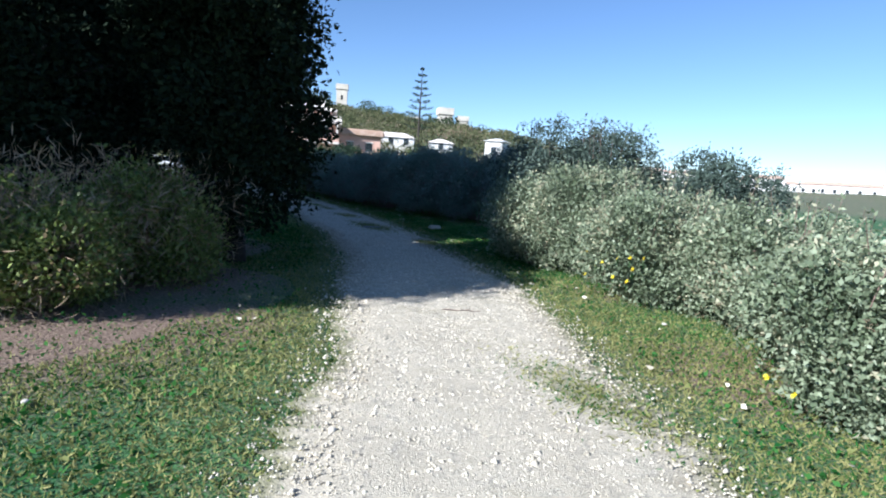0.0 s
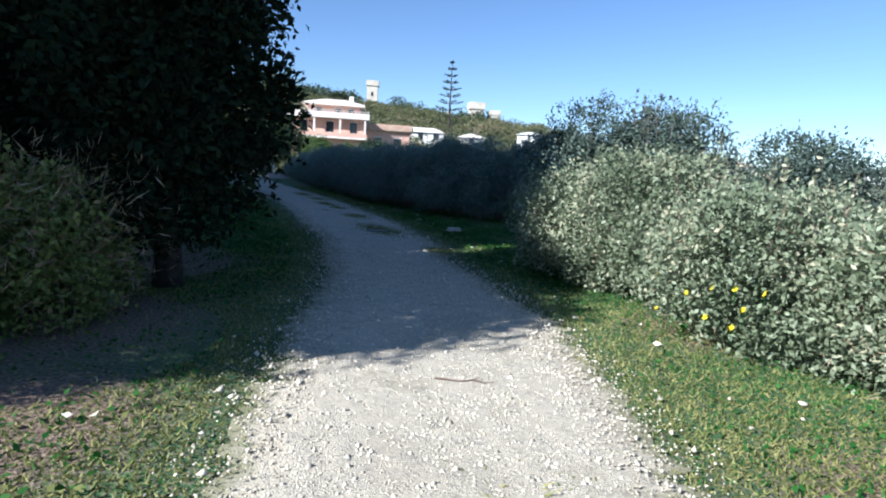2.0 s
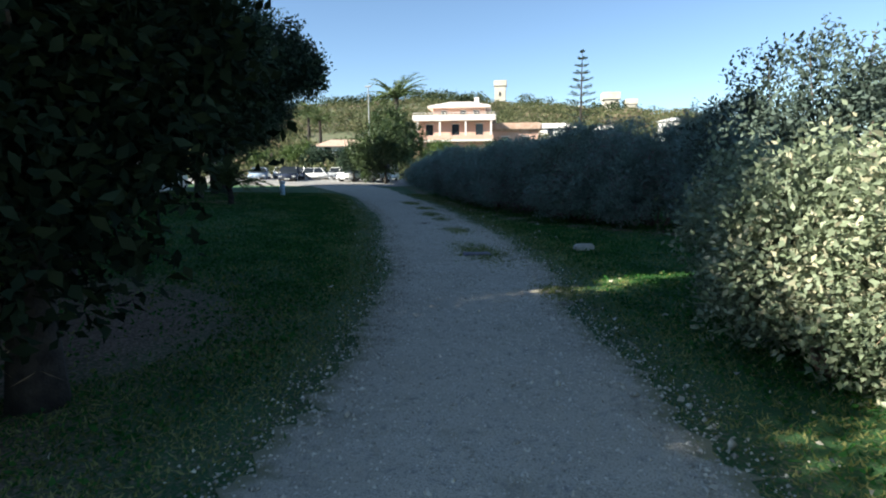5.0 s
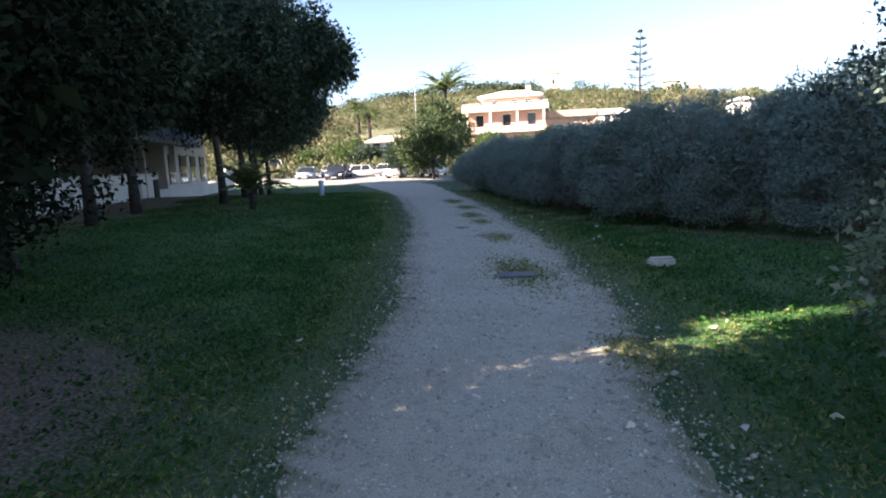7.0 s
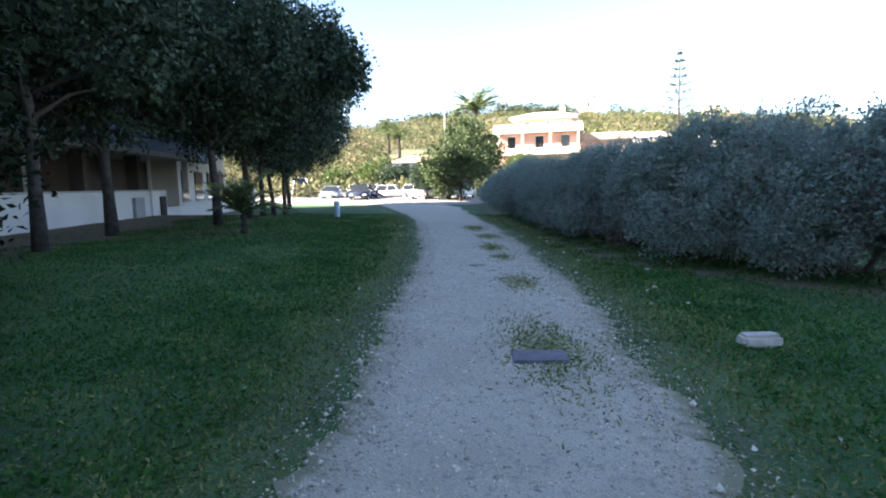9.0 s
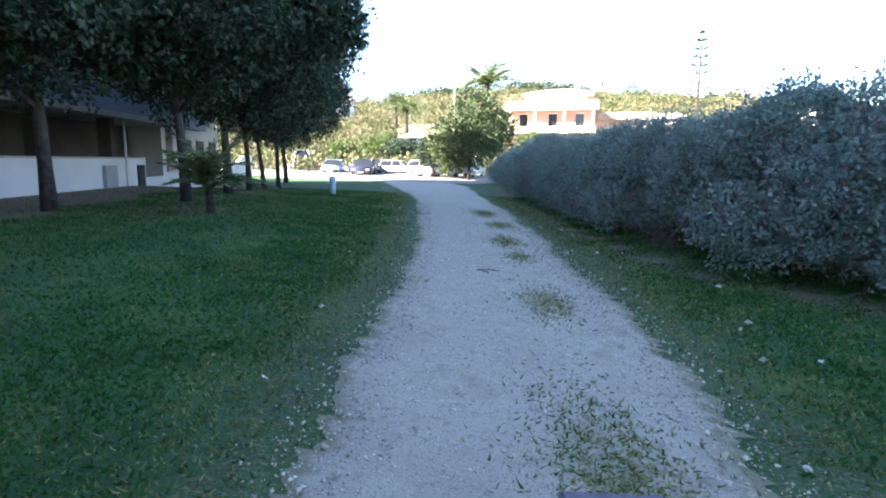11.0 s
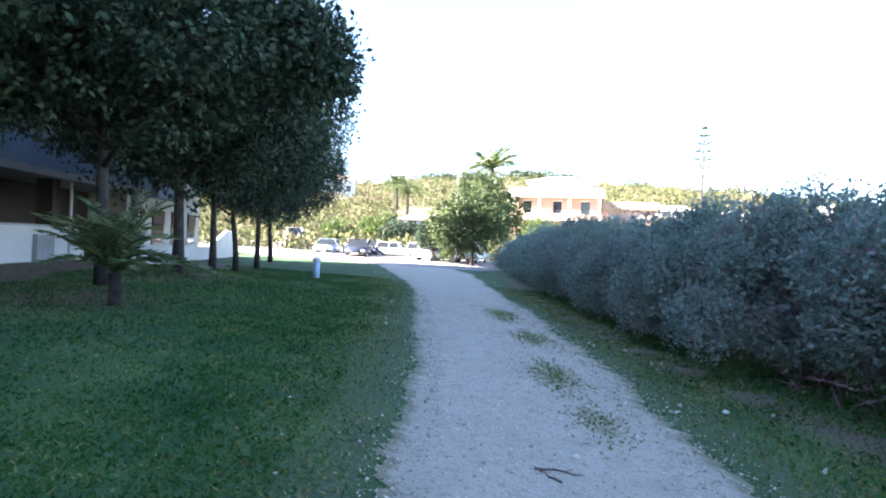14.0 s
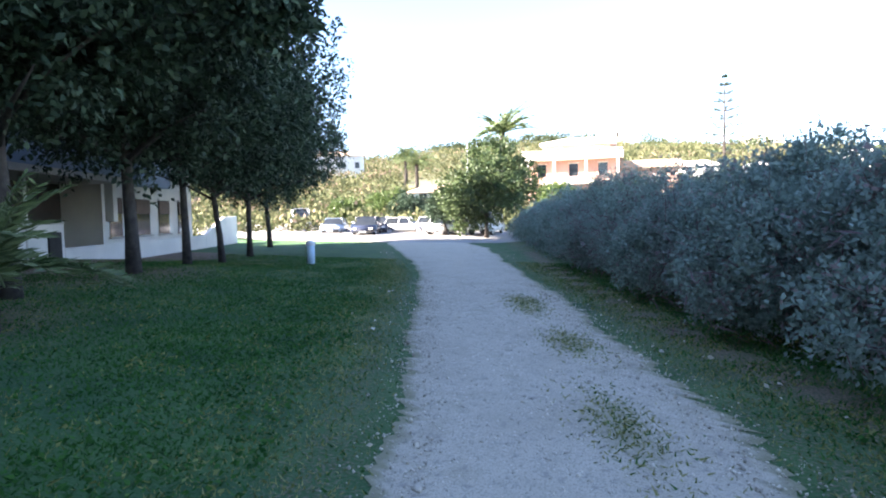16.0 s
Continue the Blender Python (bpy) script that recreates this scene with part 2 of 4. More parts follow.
def raw(name, co, faces, material, parent=None, label=""):
    """One mesh from arrays: co (n, 3), faces (m, 4) or (m, 3)."""
    me = bpy.data.meshes.new(name)
    co, faces = np.asarray(co, dtype=np.float32), np.asarray(faces, dtype=np.int32)
    m, c = faces.shape
    me.vertices.add(len(co))
    me.vertices.foreach_set("co", co.ravel())
    me.loops.add(m * c)
    me.loops.foreach_set("vertex_index", faces.ravel())
    me.polygons.add(m)
    me.polygons.foreach_set("loop_start", np.arange(0, m * c, c, dtype=np.int32))
    me.update(calc_edges=True)
    me.materials.append(material)
    ob = new(name, me)
    ob.parent = parent
    return tagged(ob, label)


def box(x0, y0, z0, x1, y1, z1, bevel=0.0, bm=None):
    bm = bm or bmesh.new()
    r = bmesh.ops.create_cube(bm, size=1, matrix=Matrix.LocRotScale(((x0 + x1) / 2, (y0 + y1) / 2, (z0 + z1) / 2), None, (x1 - x0, y1 - y0, z1 - z0)))
    if bevel:
        es = list({e for v in r["verts"] for e in v.link_edges})
        bmesh.ops.bevel(bm, geom=es, offset=bevel, segments=2, affect="EDGES")
    return bm


def tube(pts, radii, sides=8):
    """A tapered limb through the points."""
    bm, rings = bmesh.new(), []
    pts = [Vector(p) for p in pts]
    for i, p in enumerate(pts):
        d = (pts[min(i + 1, len(pts) - 1)] - pts[max(i - 1, 0)]).normalized()
        q = d.to_track_quat("Z", "Y")
        rings.append([bm.verts.new(p + q @ Vector((math.cos(a) * radii[i], math.sin(a) * radii[i], 0))) for a in [2 * math.pi * s / sides for s in range(sides)]])
    for a, b in zip(rings, rings[1:]):
        for s in range(sides):
            bm.faces.new((a[s], a[(s + 1) % sides], b[(s + 1) % sides], b[s]))
    bm.faces.new(rings[-1])
    bm.faces.new(rings[0][::-1])
    return bm


def unit(v):
    return v / np.maximum(np.linalg.norm(v, axis=-1, keepdims=True), 1e-6)


def leaves(base, way, length, width, rng):
    """Folded rhombic leaves: arrays of feet, directions, lengths, widths. Returns co and quads."""
    n = len(base)
    side = unit(np.cross(way, rng.normal(size=(n, 3))))
    up = np.cross(side, way)
    L, W = length[:, None], width[:, None]
    mid = base + way * L * 0.45 + up * W * 0.18
    co = np.stack([base, mid + side * W * 0.5, base + way * L - up * L * 0.12, mid - side * W * 0.5], 1).reshape(-1, 3)
    return co, np.arange(4 * n).reshape(n, 4)


def lumps(n, size, rng, loose=False):
    """Centres and radii of the lobes that make a shrub or crown of the given half sizes."""
    d = unit(rng.normal(size=(n, 3)))
    c = d * rng.uniform(0.5, 0.86, (n, 1)) * size
    r = rng.uniform(0.22, 0.44, n) * min(size) * 1.1
    if loose:
        return np.vstack([np.zeros((1, 3)), c * 1.12]), np.concatenate([[min(size) * 0.3], r * 0.8])
    return np.vstack([np.zeros((1, 3)), c]), np.concatenate([[min(size) * 0.6], r])


def foliage(size, sprigs, per, leaf, rng, lobes=14, fuzz=0.06, up=0.35, floor=-1e9, centre=(0, 0, 0), slim=(0.42, 0.62), loose=False):
    """Sprigs of leaves on the lobed outline of an ellipsoid of half sizes `size`. Sprigs that fall deep inside another lobe are dropped."""
    size, centre = np.array(size), np.array(centre)
    c, r = lumps(lobes, size, rng, loose)
    which = rng.choice(len(c), sprigs, p=r ** 2 / (r ** 2).sum())
    d = unit(rng.normal(size=(sprigs, 3)))
    stretch = np.where((which == 0)[:, None], size / min(size), 1.0)
    p = c[which] + d * stretch * (r[which] * np.where(rng.uniform(size=sprigs) < 0.13, rng.uniform(1.05, 1.4, sprigs), rng.uniform(0.72, 1.08, sprigs) ** 0.7))[:, None]
    inside = np.zeros(sprigs, bool)
    for cc, rr in zip(c[1:], r[1:]):
        inside |= np.linalg.norm(p - cc, axis=1) < rr * 0.62
    out = unit(d + np.array([0, 0, up]) + rng.normal(size=(sprigs, 3)) * 0.35)
    keep = ~inside & (p[:, 2] + centre[2] > floor)
    p, out = p[keep], out[keep]
    m = len(p)
    j = rng.uniform(0, 1, (m, per, 1))
    foot = p[:, None] + out[:, None] * (j * leaf * 3.2) + rng.normal(size=(m, per, 3)) * fuzz
    way = unit(out[:, None] * 0.7 + rng.normal(size=(m, per, 3)) * 0.75)
    foot, way = foot.reshape(-1, 3) + centre, way.reshape(-1, 3)
    L = leaf * rng.uniform(0.65, 1.3, len(foot))
    return leaves(foot, way, L, L * rng.uniform(*slim, len(foot)), rng)


# ---- the lie of the land ----
LEFT = [(-0.9, -8), (-0.95, 2.4), (-1.1, 4.6), (-1.5, 6.2), (-2.1, 9.2), (-3.2, 12.7), (-5.0, 16.2), (-7.45, 21.0), (-9.2, 23.8), (-12.7, 29.4), (-15.0, 32.8), (-22.6, 42.0), (-26.0, 46.0)]
RIGHT = [(1.7, -8), (1.6, 2.6), (1.25, 5.0), (0.9, 7.4), (0.0, 10.2), (-0.75, 11.8), (-1.3, 13.9), (-2.6, 16.9), (-4.15, 19.9), (-6.5, 24.2), (-8.55, 27.8), (-11.4, 32.4), (-17.2, 42.2), (-20.6, 46.4)]


def along(line, n):
    """n points evenly spaced on a polyline, softened."""
    a = np.array(line, float)
    s = np.concatenate([[0], np.cumsum(np.linalg.norm(np.diff(a, axis=0), axis=1))])
    u = np.linspace(0, s[-1], n)
    p = np.stack([np.interp(u, s, a[:, 0]), np.interp(u, s, a[:, 1])], 1)
    for _ in range(max(2, n // 60)):
        p[1:-1] = (p[:-2] + 2 * p[1:-1] + p[2:]) / 4
    return p


PL, PR = along(LEFT, 240), along(RIGHT, 240)
MID = (PL + PR) / 2
HALF = np.linalg.norm(PL - PR, axis=1) / 2
HEDGE_FOOT = [(1.6, 18.6), (-1.1, 20.0), (-2.9, 20.9), (-4.9, 23.6), (-6.6, 26.1), (-9.9, 31.7), (-15.8, 43.0), (-19.0, 49.0)]
HF = along(HEDGE_FOOT, 120)


def from_path(x, y):
    """Signed distance from the middle of the path, positive to its left, and its half width there."""
    q = np.stack([x, y], -1).reshape(-1, 1, 2)
    out, half = [], []
    for piece in np.array_split(q, max(1, len(q) // 20000)):
        d = piece - MID[None]
        i = np.argmin((d ** 2).sum(-1), 1)
        v = d[np.arange(len(i)), i]
        t = unit(MID[np.minimum(i + 1, 239)] - MID[np.maximum(i - 1, 0)])
        out.append(np.sqrt((v ** 2).sum(-1)) * np.sign(t[:, 0] * v[:, 1] - t[:, 1] * v[:, 0]))
        half.append(HALF[i])
    return np.concatenate(out).reshape(np.shape(x)), np.concatenate(half).reshape(np.shape(x))


def ease(a, b, v):
    t = np.clip((v - a) / (b - a), 0, 1)
    return t * t * (3 - 2 * t)


def height(x, y):
    x, y = np.asarray(x, float), np.asarray(y, float)
    d, _ = from_path(x, y)
    rise = 0.42 * ease(2.0, 7.5, d) * ease(7, 15, y) * (1 - ease(26, 33, y))
    r, az = np.hypot(x, y), np.degrees(np.arctan2(x, y))
    top = np.interp(az, [-180, -100, -60, -38, -30, -25, -17, -12, 3, 10, 15, 20, 52, 75, 180], [12, 13, 17, 18, 19.0, 21.5, 22.5, 21.0, 15, 9.5, 5, 4, 4, 0, 0])
    bumps = 1.2 * np.sin(x * 0.06 + 1) * np.sin(y * 0.05) + 0.6 * np.sin(x * 0.17 + y * 0.11)
    hill = ease(62, 205, r) * (top + bumps * (top > 3)) - 10 * ease(260, 500, r) * (top > 2)
    return rise + hill


def h1(x, y):
    return float(height(np.array([x]), np.array([y]))[0])


def facade_gap(x, y):
    """Distance from the foot of the apartment block's garden wall."""
    return (x + 25.2) * 0.819 + (y - 27.4) * 0.574


def build_ground():
    xs = np.unique(np.round(np.concatenate([[-2500, -1200, -700, -480], np.arange(-380, -60, 9), np.arange(-60, -30, 2), np.arange(-30, 8, 0.3), np.arange(8, 40, 4), np.arange(40, 260, 12), [340, 600, 1200, 2500]]), 3))
    ys = np.unique(np.round(np.concatenate([[-2500, -900, -300, -100, -40, -20], np.arange(-12, 40, 0.3), np.arange(40, 64, 1.5), np.arange(64, 330, 7), [380, 480, 700, 1200, 2500]]), 3))
    X, Y = np.meshgrid(xs, ys)
    Z = height(X, Y)
    co = np.stack([X, Y, Z], -1).reshape(-1, 3)
    i = np.arange(len(co)).reshape(X.shape)
    f = np.stack([i[:-1, :-1], i[:-1, 1:], i[1:, 1:], i[1:, :-1]], -1).reshape(-1, 4)
    ob = raw("ground", co, f, GROUND)
    ob.data.polygons.foreach_set("use_smooth", [True] * len(ob.data.polygons))
    d, half = from_path(X, Y)
    dh = np.full(X.shape, 99.0)
    for p in HF:
        dh = np.minimum(dh, np.hypot(X - p[0], Y - p[1]))
    soil = np.exp(-(dh / 0.4) ** 2) * 0.6
    for cx, cy, rr in [(2.6, 5.0, 1.1), (2.4, 8.6, 1.0), (-3.4, 4.4, 1.4), (-2.6, 5.0, 1.0), (-4.0, 7.0, 1.6), (-5.5, 9.5, 2.0), (-15, 20, 2.2), (-18, 25, 2.0), (-21, 30, 2.0)]:
        soil = np.maximum(soil, np.exp(-((X - cx) ** 2 + (Y - cy) ** 2) / rr ** 2))
    soil = np.maximum(soil, 0.3 * np.exp(-((np.abs(d) - half) / 0.3) ** 2))
    soil = np.maximum(soil, 0.42 * ease(62, 95, np.hypot(X, Y)))
    soil = np.maximum(soil, 0.75 * (1 - ease(2.4, 4.4, facade_gap(X, Y) + 0.5 * np.sin(Y * 1.1))) * (Y < 36) * (Y > 3))
    soil = np.maximum(soil, 0.34 * (1 - ease(6, 11, Y)) * (Y > -12) * (0.6 + 0.4 * np.sin(X * 2.1 + np.sin(Y * 1.7)) * np.sin(Y * 1.9)))
    at = ob.data.attributes.new("soil", "FLOAT", "POINT")
    at.data.foreach_set("value", soil.ravel().astype(np.float32))
    return tagged(ob, "mown lawn with bare earth under the shrubs", "ground", kind="structure")


build_ground()


TUFTS = [(-2.75, 15.3, 0.40, 1.15), (-4.16, 18.35, 0.34, 0.75), (-5.5, 20.9, 0.22, 0.6), (-6.4, 22.4, 0.3, 0.9), (-7.5, 24.7, 0.3, 0.8), (-9.1, 27.2, 0.34, 1.1), (0.95, 4.0, 0.35, 0.9), (-1.0, 12.6, 0.25, 0.4)]


def tuft_mask(x, y):
    v = np.zeros(np.shape(x))
    for cx, cy, a, b in TUFTS:
        dx, dy = x - cx, y - cy
        u, w = dx * 0.86 + dy * 0.5, -dx * 0.5 + dy * 0.86
        v = np.maximum(v, np.exp(-((u / a) ** 2 + (w / b) ** 2) * 1.2))
    return v


def build_path():
    n, c = 900, 40
    a, b = along(LEFT, n), along(RIGHT, n)
    s = np.linspace(0, 1, c)
    w = np.linspace(0, 62, n)
    wl = 0.05 * np.sin(w * 1.3) + 0.04 * np.sin(w * 3.3 + 1) + RNG.normal(size=n) * 0.05
    wr = 0.06 * np.sin(w * 1.1 + 2) + 0.05 * np.sin(w * 2.7) + RNG.normal(size=n) * 0.05
    t = unit(a - b)
    a, b = a + t * wl[:, None], b - t * wr[:, None]
    p = a[:, None] * (1 - s[None, :, None]) + b[:, None] * s[None, :, None]
    X, Y = p[..., 0], p[..., 1]
    edge = np.minimum(s, 1 - s)[None]
    Z = height(X, Y) + 0.006 + 0.03 * np.minimum(edge * 6, 1) + RNG.normal(size=X.shape) * 0.003
    i = np.arange(n * c).reshape(n, c)
    f = np.stack([i[:-1, :-1], i[:-1, 1:], i[1:, 1:], i[1:, :-1]], -1).reshape(-1, 4)[:, ::-1]
    ob = raw("gravel_path", np.stack([X, Y, Z], -1).reshape(-1, 3), f, GRAVEL)
    width = np.linalg.norm(a - b, axis=1)[:, None]
    fringe = 0.75 * np.exp(-(edge * width / 0.16) ** 2) + 0.55 * tuft_mask(X, Y)
    at = ob.data.attributes.new("verge", "FLOAT", "POINT")
    at.data.foreach_set("value", np.minimum(fringe, 0.8).ravel().astype(np.float32))
    return tagged(ob, "pale crushed-gravel footpath with ragged grassy edges", "path", kind="structure")


build_path()

def build_pebbles():
    n = 92000
    k = RNG.integers(0, 239, n * 2)
    s = RNG.uniform(-1.0, 1.0, n * 2)
    p = MID[k] + (PL - PR)[k] / 2 * s[:, None] + RNG.normal(size=(n * 2, 2)) * 0.16
    keep = (p[:, 1] > 1.4) & (p[:, 1] < 30) & (RNG.uniform(size=2 * n) > tuft_mask(p[:, 0], p[:, 1])) & (RNG.uniform(size=2 * n) < np.exp(-np.maximum(p[:, 1] - 12, 0) / 16))
    p = p[keep][:n]
    n = len(p)
    z = height(p[:, 0], p[:, 1]) + 0.034
    r = np.exp(RNG.normal(size=n) * 0.45) * 0.0078
    tet = np.array([(1, 0, 0), (-0.4, 0.9, 0), (-0.5, -0.8, 0), (0, 0, 0.8), (0.1, 0.1, -0.7)])
    co = tet[None] * r[:, None, None] * RNG.uniform(0.6, 1.4, (n, 5, 1))
    a = RNG.uniform(0, 6.28, n)
    ca, sa = np.cos(a)[:, None], np.sin(a)[:, None]
    co = np.stack([co[..., 0] * ca - co[..., 1] * sa, co[..., 0] * sa + co[..., 1] * ca, co[..., 2]], -1) + np.stack([p[:, 0], p[:, 1], z], -1)[:, None]
    f = np.array([(0, 1, 3), (1, 2, 3), (2, 0, 3), (1, 0, 4), (2, 1, 4), (0, 2, 4)])
    ob = raw("gravel", co.reshape(-1, 3), (f[None] + 5 * np.arange(n)[:, None, None]).reshape(-1, 3), PEBBLE)
    tagged(ob, "loose pale limestone gravel on the footpath", "gravel", kind="stuff")


build_pebbles()


def blades(name, p, length, material, label, rng, lean=0.5):
    n = len(p)
    z = height(p[:, 0], p[:, 1])
    way = unit(np.stack([rng.normal(size=n) * lean, rng.normal(size=n) * lean, np.ones(n)], -1))
    side = unit(np.cross(way, rng.normal(size=(n, 3))))
    b = np.stack([p[:, 0], p[:, 1], z], -1)
    w = (0.004 + 0.05 * length)[:, None]
    bend = rng.normal(size=(n, 3)) * length[:, None] * 0.35
    bend[:, 2] = -np.abs(bend[:, 2])
    L = length[:, None]
    co = np.stack([b - side * w * 1.3, b + side * w * 1.3, b + way * L + bend], 1).reshape(-1, 3)
    ob = raw(name, co, np.arange(3 * n).reshape(n, 3), material)
    return tagged(ob, label, "grass", kind="stuff")


def build_grass():
    n = 1300000
    x, y = RNG.uniform(-27, 4, n), 1.2 + 34 * RNG.uniform(size=n) ** 1.5
    x = np.where(RNG.uniform(size=n) < 0.35, np.interp(y, MID[:, 1], MID[:, 0]) + RNG.normal(size=n) * 2.6, x)
    d, half = from_path(x, y)
    gap = np.abs(d) - half + RNG.normal(size=n) * 0.24
    patch = np.sin(x * 1.3 + np.sin(y * 0.9)) * np.sin(y * 1.1 + 1.3 * np.sin(x * 0.7))
    keep = (gap > 0) & (RNG.uniform(size=n) < 0.72 + 0.28 * patch)
    dh = np.full(n, 9.0)
    for p in HF[::4]:
        dh = np.minimum(dh, np.hypot(x - p[0], y - p[1]))
    keep &= (dh > 0.25) | (RNG.uniform(size=n) < 0.15)
    keep &= (facade_gap(x, y) > 3.0 + 0.9 * np.sin(y * 1.1) * np.sin(x * 0.8)) | (RNG.uniform(size=n) < 0.12)
    for cx, cy, rr in [(-4.6, 4.8, 1.9), (-3.6, 6.4, 1.5), (-5.5, 9.5, 1.9)]:
        keep &= (np.hypot(x - cx, y - cy) > rr) | (RNG.uniform(size=n) < 0.08)
    x, y, gap, patch = x[keep], y[keep], gap[keep], patch[keep]
    dry = (gap < 0.8) & (RNG.uniform(size=len(x)) < 0.68) | (patch < -0.55) & (RNG.uniform(size=len(x)) < 0.35)
    dry |= (y < 12) & (RNG.uniform(size=len(x)) < 0.72 * (1 - ease(7, 12, y)))
    m = ~dry
    L = RNG.uniform(0.025, 0.065, len(x))
    blades("lawn_grass", np.stack([x[m], y[m]], -1)[:460000], L[m][:460000], BLADE, "short green lawn grass beside the path", RNG)
    blades("dry_lawn_grass", np.stack([x[dry], y[dry]], -1)[:150000], L[dry][:150000] * 0.8, BLADE_DRY, "straw-yellow thin grass along the path edge", RNG)
    q = []
    for cx, cy, a, b in TUFTS:
        k = int((6500 if cy < 18 else 4000) * a * b)
        u, w = RNG.normal(size=k) * a * 0.55, RNG.normal(size=k) * b * 0.55
        q.append(np.stack([cx + u * 0.86 - w * 0.5, cy + u * 0.5 + w * 0.86], -1))
    q = np.concatenate(q)
    half = len(q) // 4
    q = RNG.permutation(q)
    for name, piece, mat, label in (("path_tufts", q[:half], BLADE, "low green grass tufts growing through the gravel"), ("dry_path_tufts", q[half:], BLADE_DRY, "low straw-coloured grass tufts growing through the gravel")):
        ob = blades(name, piece, RNG.uniform(0.02, 0.055, len(piece)), mat, label, RNG, 0.8)
        ob.location.z = 0.034


build_grass()


def build_weeds():
    """Broad clover and plantain leaves lying in the lawn."""
    rng = np.random.default_rng(17)
    n = 120000
    y = 1.2 + 26 * rng.uniform(size=n) ** 1.3
    x = np.interp(y, MID[:, 1], MID[:, 0]) - 0.5 + rng.normal(size=n) * 3.6
    d, half = from_path(x, y)
    clump = np.sin(x * 2.3 + 2 * np.sin(y * 1.4)) * np.sin(y * 2.0 + 1.7 * np.sin(x * 1.2))
    keep = (np.abs(d) - half > 0.35) & (rng.uniform(size=n) < 0.55 + 0.45 * clump) & (facade_gap(x, y) > 4) & (rng.uniform(size=n) < 0.3 + 0.7 * ease(7, 12, y))
    for p in HF[::4]:
        keep &= np.hypot(x - p[0], y - p[1]) > 0.5
    x, y = x[keep], y[keep]
    n = len(x)
    base = np.stack([x, y, height(x, y) + rng.uniform(0.012, 0.04, n)], -1)
    way = unit(np.stack([rng.normal(size=n), rng.normal(size=n), rng.uniform(-0.1, 0.9, n)], -1))
    L = rng.uniform(0.025, 0.06, n)
    co, f = leaves(base, way, L, L * 0.62, rng)
    tagged(raw("lawn_weeds", co, f, BLADE), "broad green clover and weed leaves in the lawn", "weeds", kind="stuff")


build_weeds()


# ---- shrubs and trees ----
def shrub(name, at, size, sprigs, per, leaf, material, label, lobes=14, group="", stems=9, shoots=0, seed=1, turn=0.0, bare=0.04, twigs=0, twig_size=0.2, twig=None, loose=False):
    rng = np.random.default_rng(seed)
    z = h1(at[0], at[1])
    ob = empty(name, (at[0], at[1], z), label, "shrub", group, turn)
    co, f = foliage(size, sprigs, per, leaf, rng, lobes, centre=(0, 0, size[2] * 0.92), floor=bare, loose=loose)
    raw("crown", co, f, material, ob)
    if twigs:
        low = 0.03 if twig is REDTWIG else bare
        co, f = foliage(np.array(size) * (0.94, 0.94, 0.75 if twig is REDTWIG else 0.97), twigs, 3, twig_size, rng, lobes, 0.03, 0.1, low, (0, 0, size[2] * (0.7 if twig is REDTWIG else 0.92)), (0.03, 0.06))
        tagged(raw("twig_tangle", co, f, twig, ob), "bare thin twigs", kind="stuff")
    for i in range(stems):
        a = rng.uniform(0, 6.28)
        d = np.array([math.cos(a) * size[0], math.sin(a) * size[1], 0]) * rng.uniform(0.35, 0.8)
        k = d * 0.25
        top = size[2] * rng.uniform(0.9, 1.5)
        part("stem", tube([(k[0], k[1], -0.05), (k[0] + d[0] * 0.3, k[1] + d[1] * 0.3, top * 0.45), (d[0], d[1], top)], [0.022, 0.016, 0.008], 5), TWIG, ob)
    for i in range(shoots):
        a, r = rng.uniform(0, 6.28), math.sqrt(rng.uniform(0, 0.6))
        x, y = math.cos(a) * size[0] * r, math.sin(a) * size[1] * r
        z0 = size[2] * (0.92 + 0.8 * math.sqrt(max(0, 1 - r * r)))
        tip = Vector((x + rng.normal() * 0.12, y + rng.normal() * 0.12, z0 + rng.uniform(0.25, 0.6)))
        foot = Vector((x, y, z0 - 0.25))
        sh = part("shoot", tube([foot, tip], [0.006, 0.003], 4), TWIG, ob)
        m = 16
        j = rng.uniform(0.3, 1.05, m)[:, None]
        b = np.array(foot) * (1 - j) + np.array(tip) * j
        w = unit(rng.normal(size=(m, 3)) + np.array([0, 0, 0.4]))
        L = leaf * rng.uniform(0.8, 1.5, m)
        c2, f2 = leaves(b, w, L, L * 0.5, rng)
        raw("foliage", c2, f2, material, sh)
    return ob


LIT = "grey-green sunlit shrub with small leaves beside the gravel path"
for i, (x, y, sx, sy, top, n) in enumerate([(3.4, 4.6, 1.25, 1.2, 1.25, 5200), (3.5, 6.6, 1.3, 1.2, 1.35, 4600), (2.75, 8.1, 1.1, 1.1, 1.38, 4800), (2.3, 9.9, 1.35, 1.15, 1.72, 5400), (4.7, 8.6, 1.5, 1.6, 1.15, 3000), (3.9, 11.2, 1.5, 1.4, 1.25, 3200), (5.4, 5.6, 1.4, 1.5, 1.35, 2600), (5.4, 2.8, 1.5, 1.4, 1.25, 2000)]):
    shrub("shrub", (x, y), (sx, sy, top / 1.9), int(n * 0.95), 13, 0.053, SAGE, LIT, 20, "sunlit shrubs beside the path", 8, 12, 20 + i, twigs=260, twig_size=0.1, twig=PALETWIG)
shrub("shrub", (1.4, 12.1), (1.15, 1.15, 0.8), 3000, 13, 0.06, SAGE, "low grey-green shrub at the shaded lawn edge", 16, "", 8, 3, 41)
shrub("shrub", (1.25, 10.75), (0.98, 1.0, 0.7), 3400, 13, 0.055, SAGE, "low grey-green shrub leaning over the path edge in shade", 18, "", 8, 4, 44)
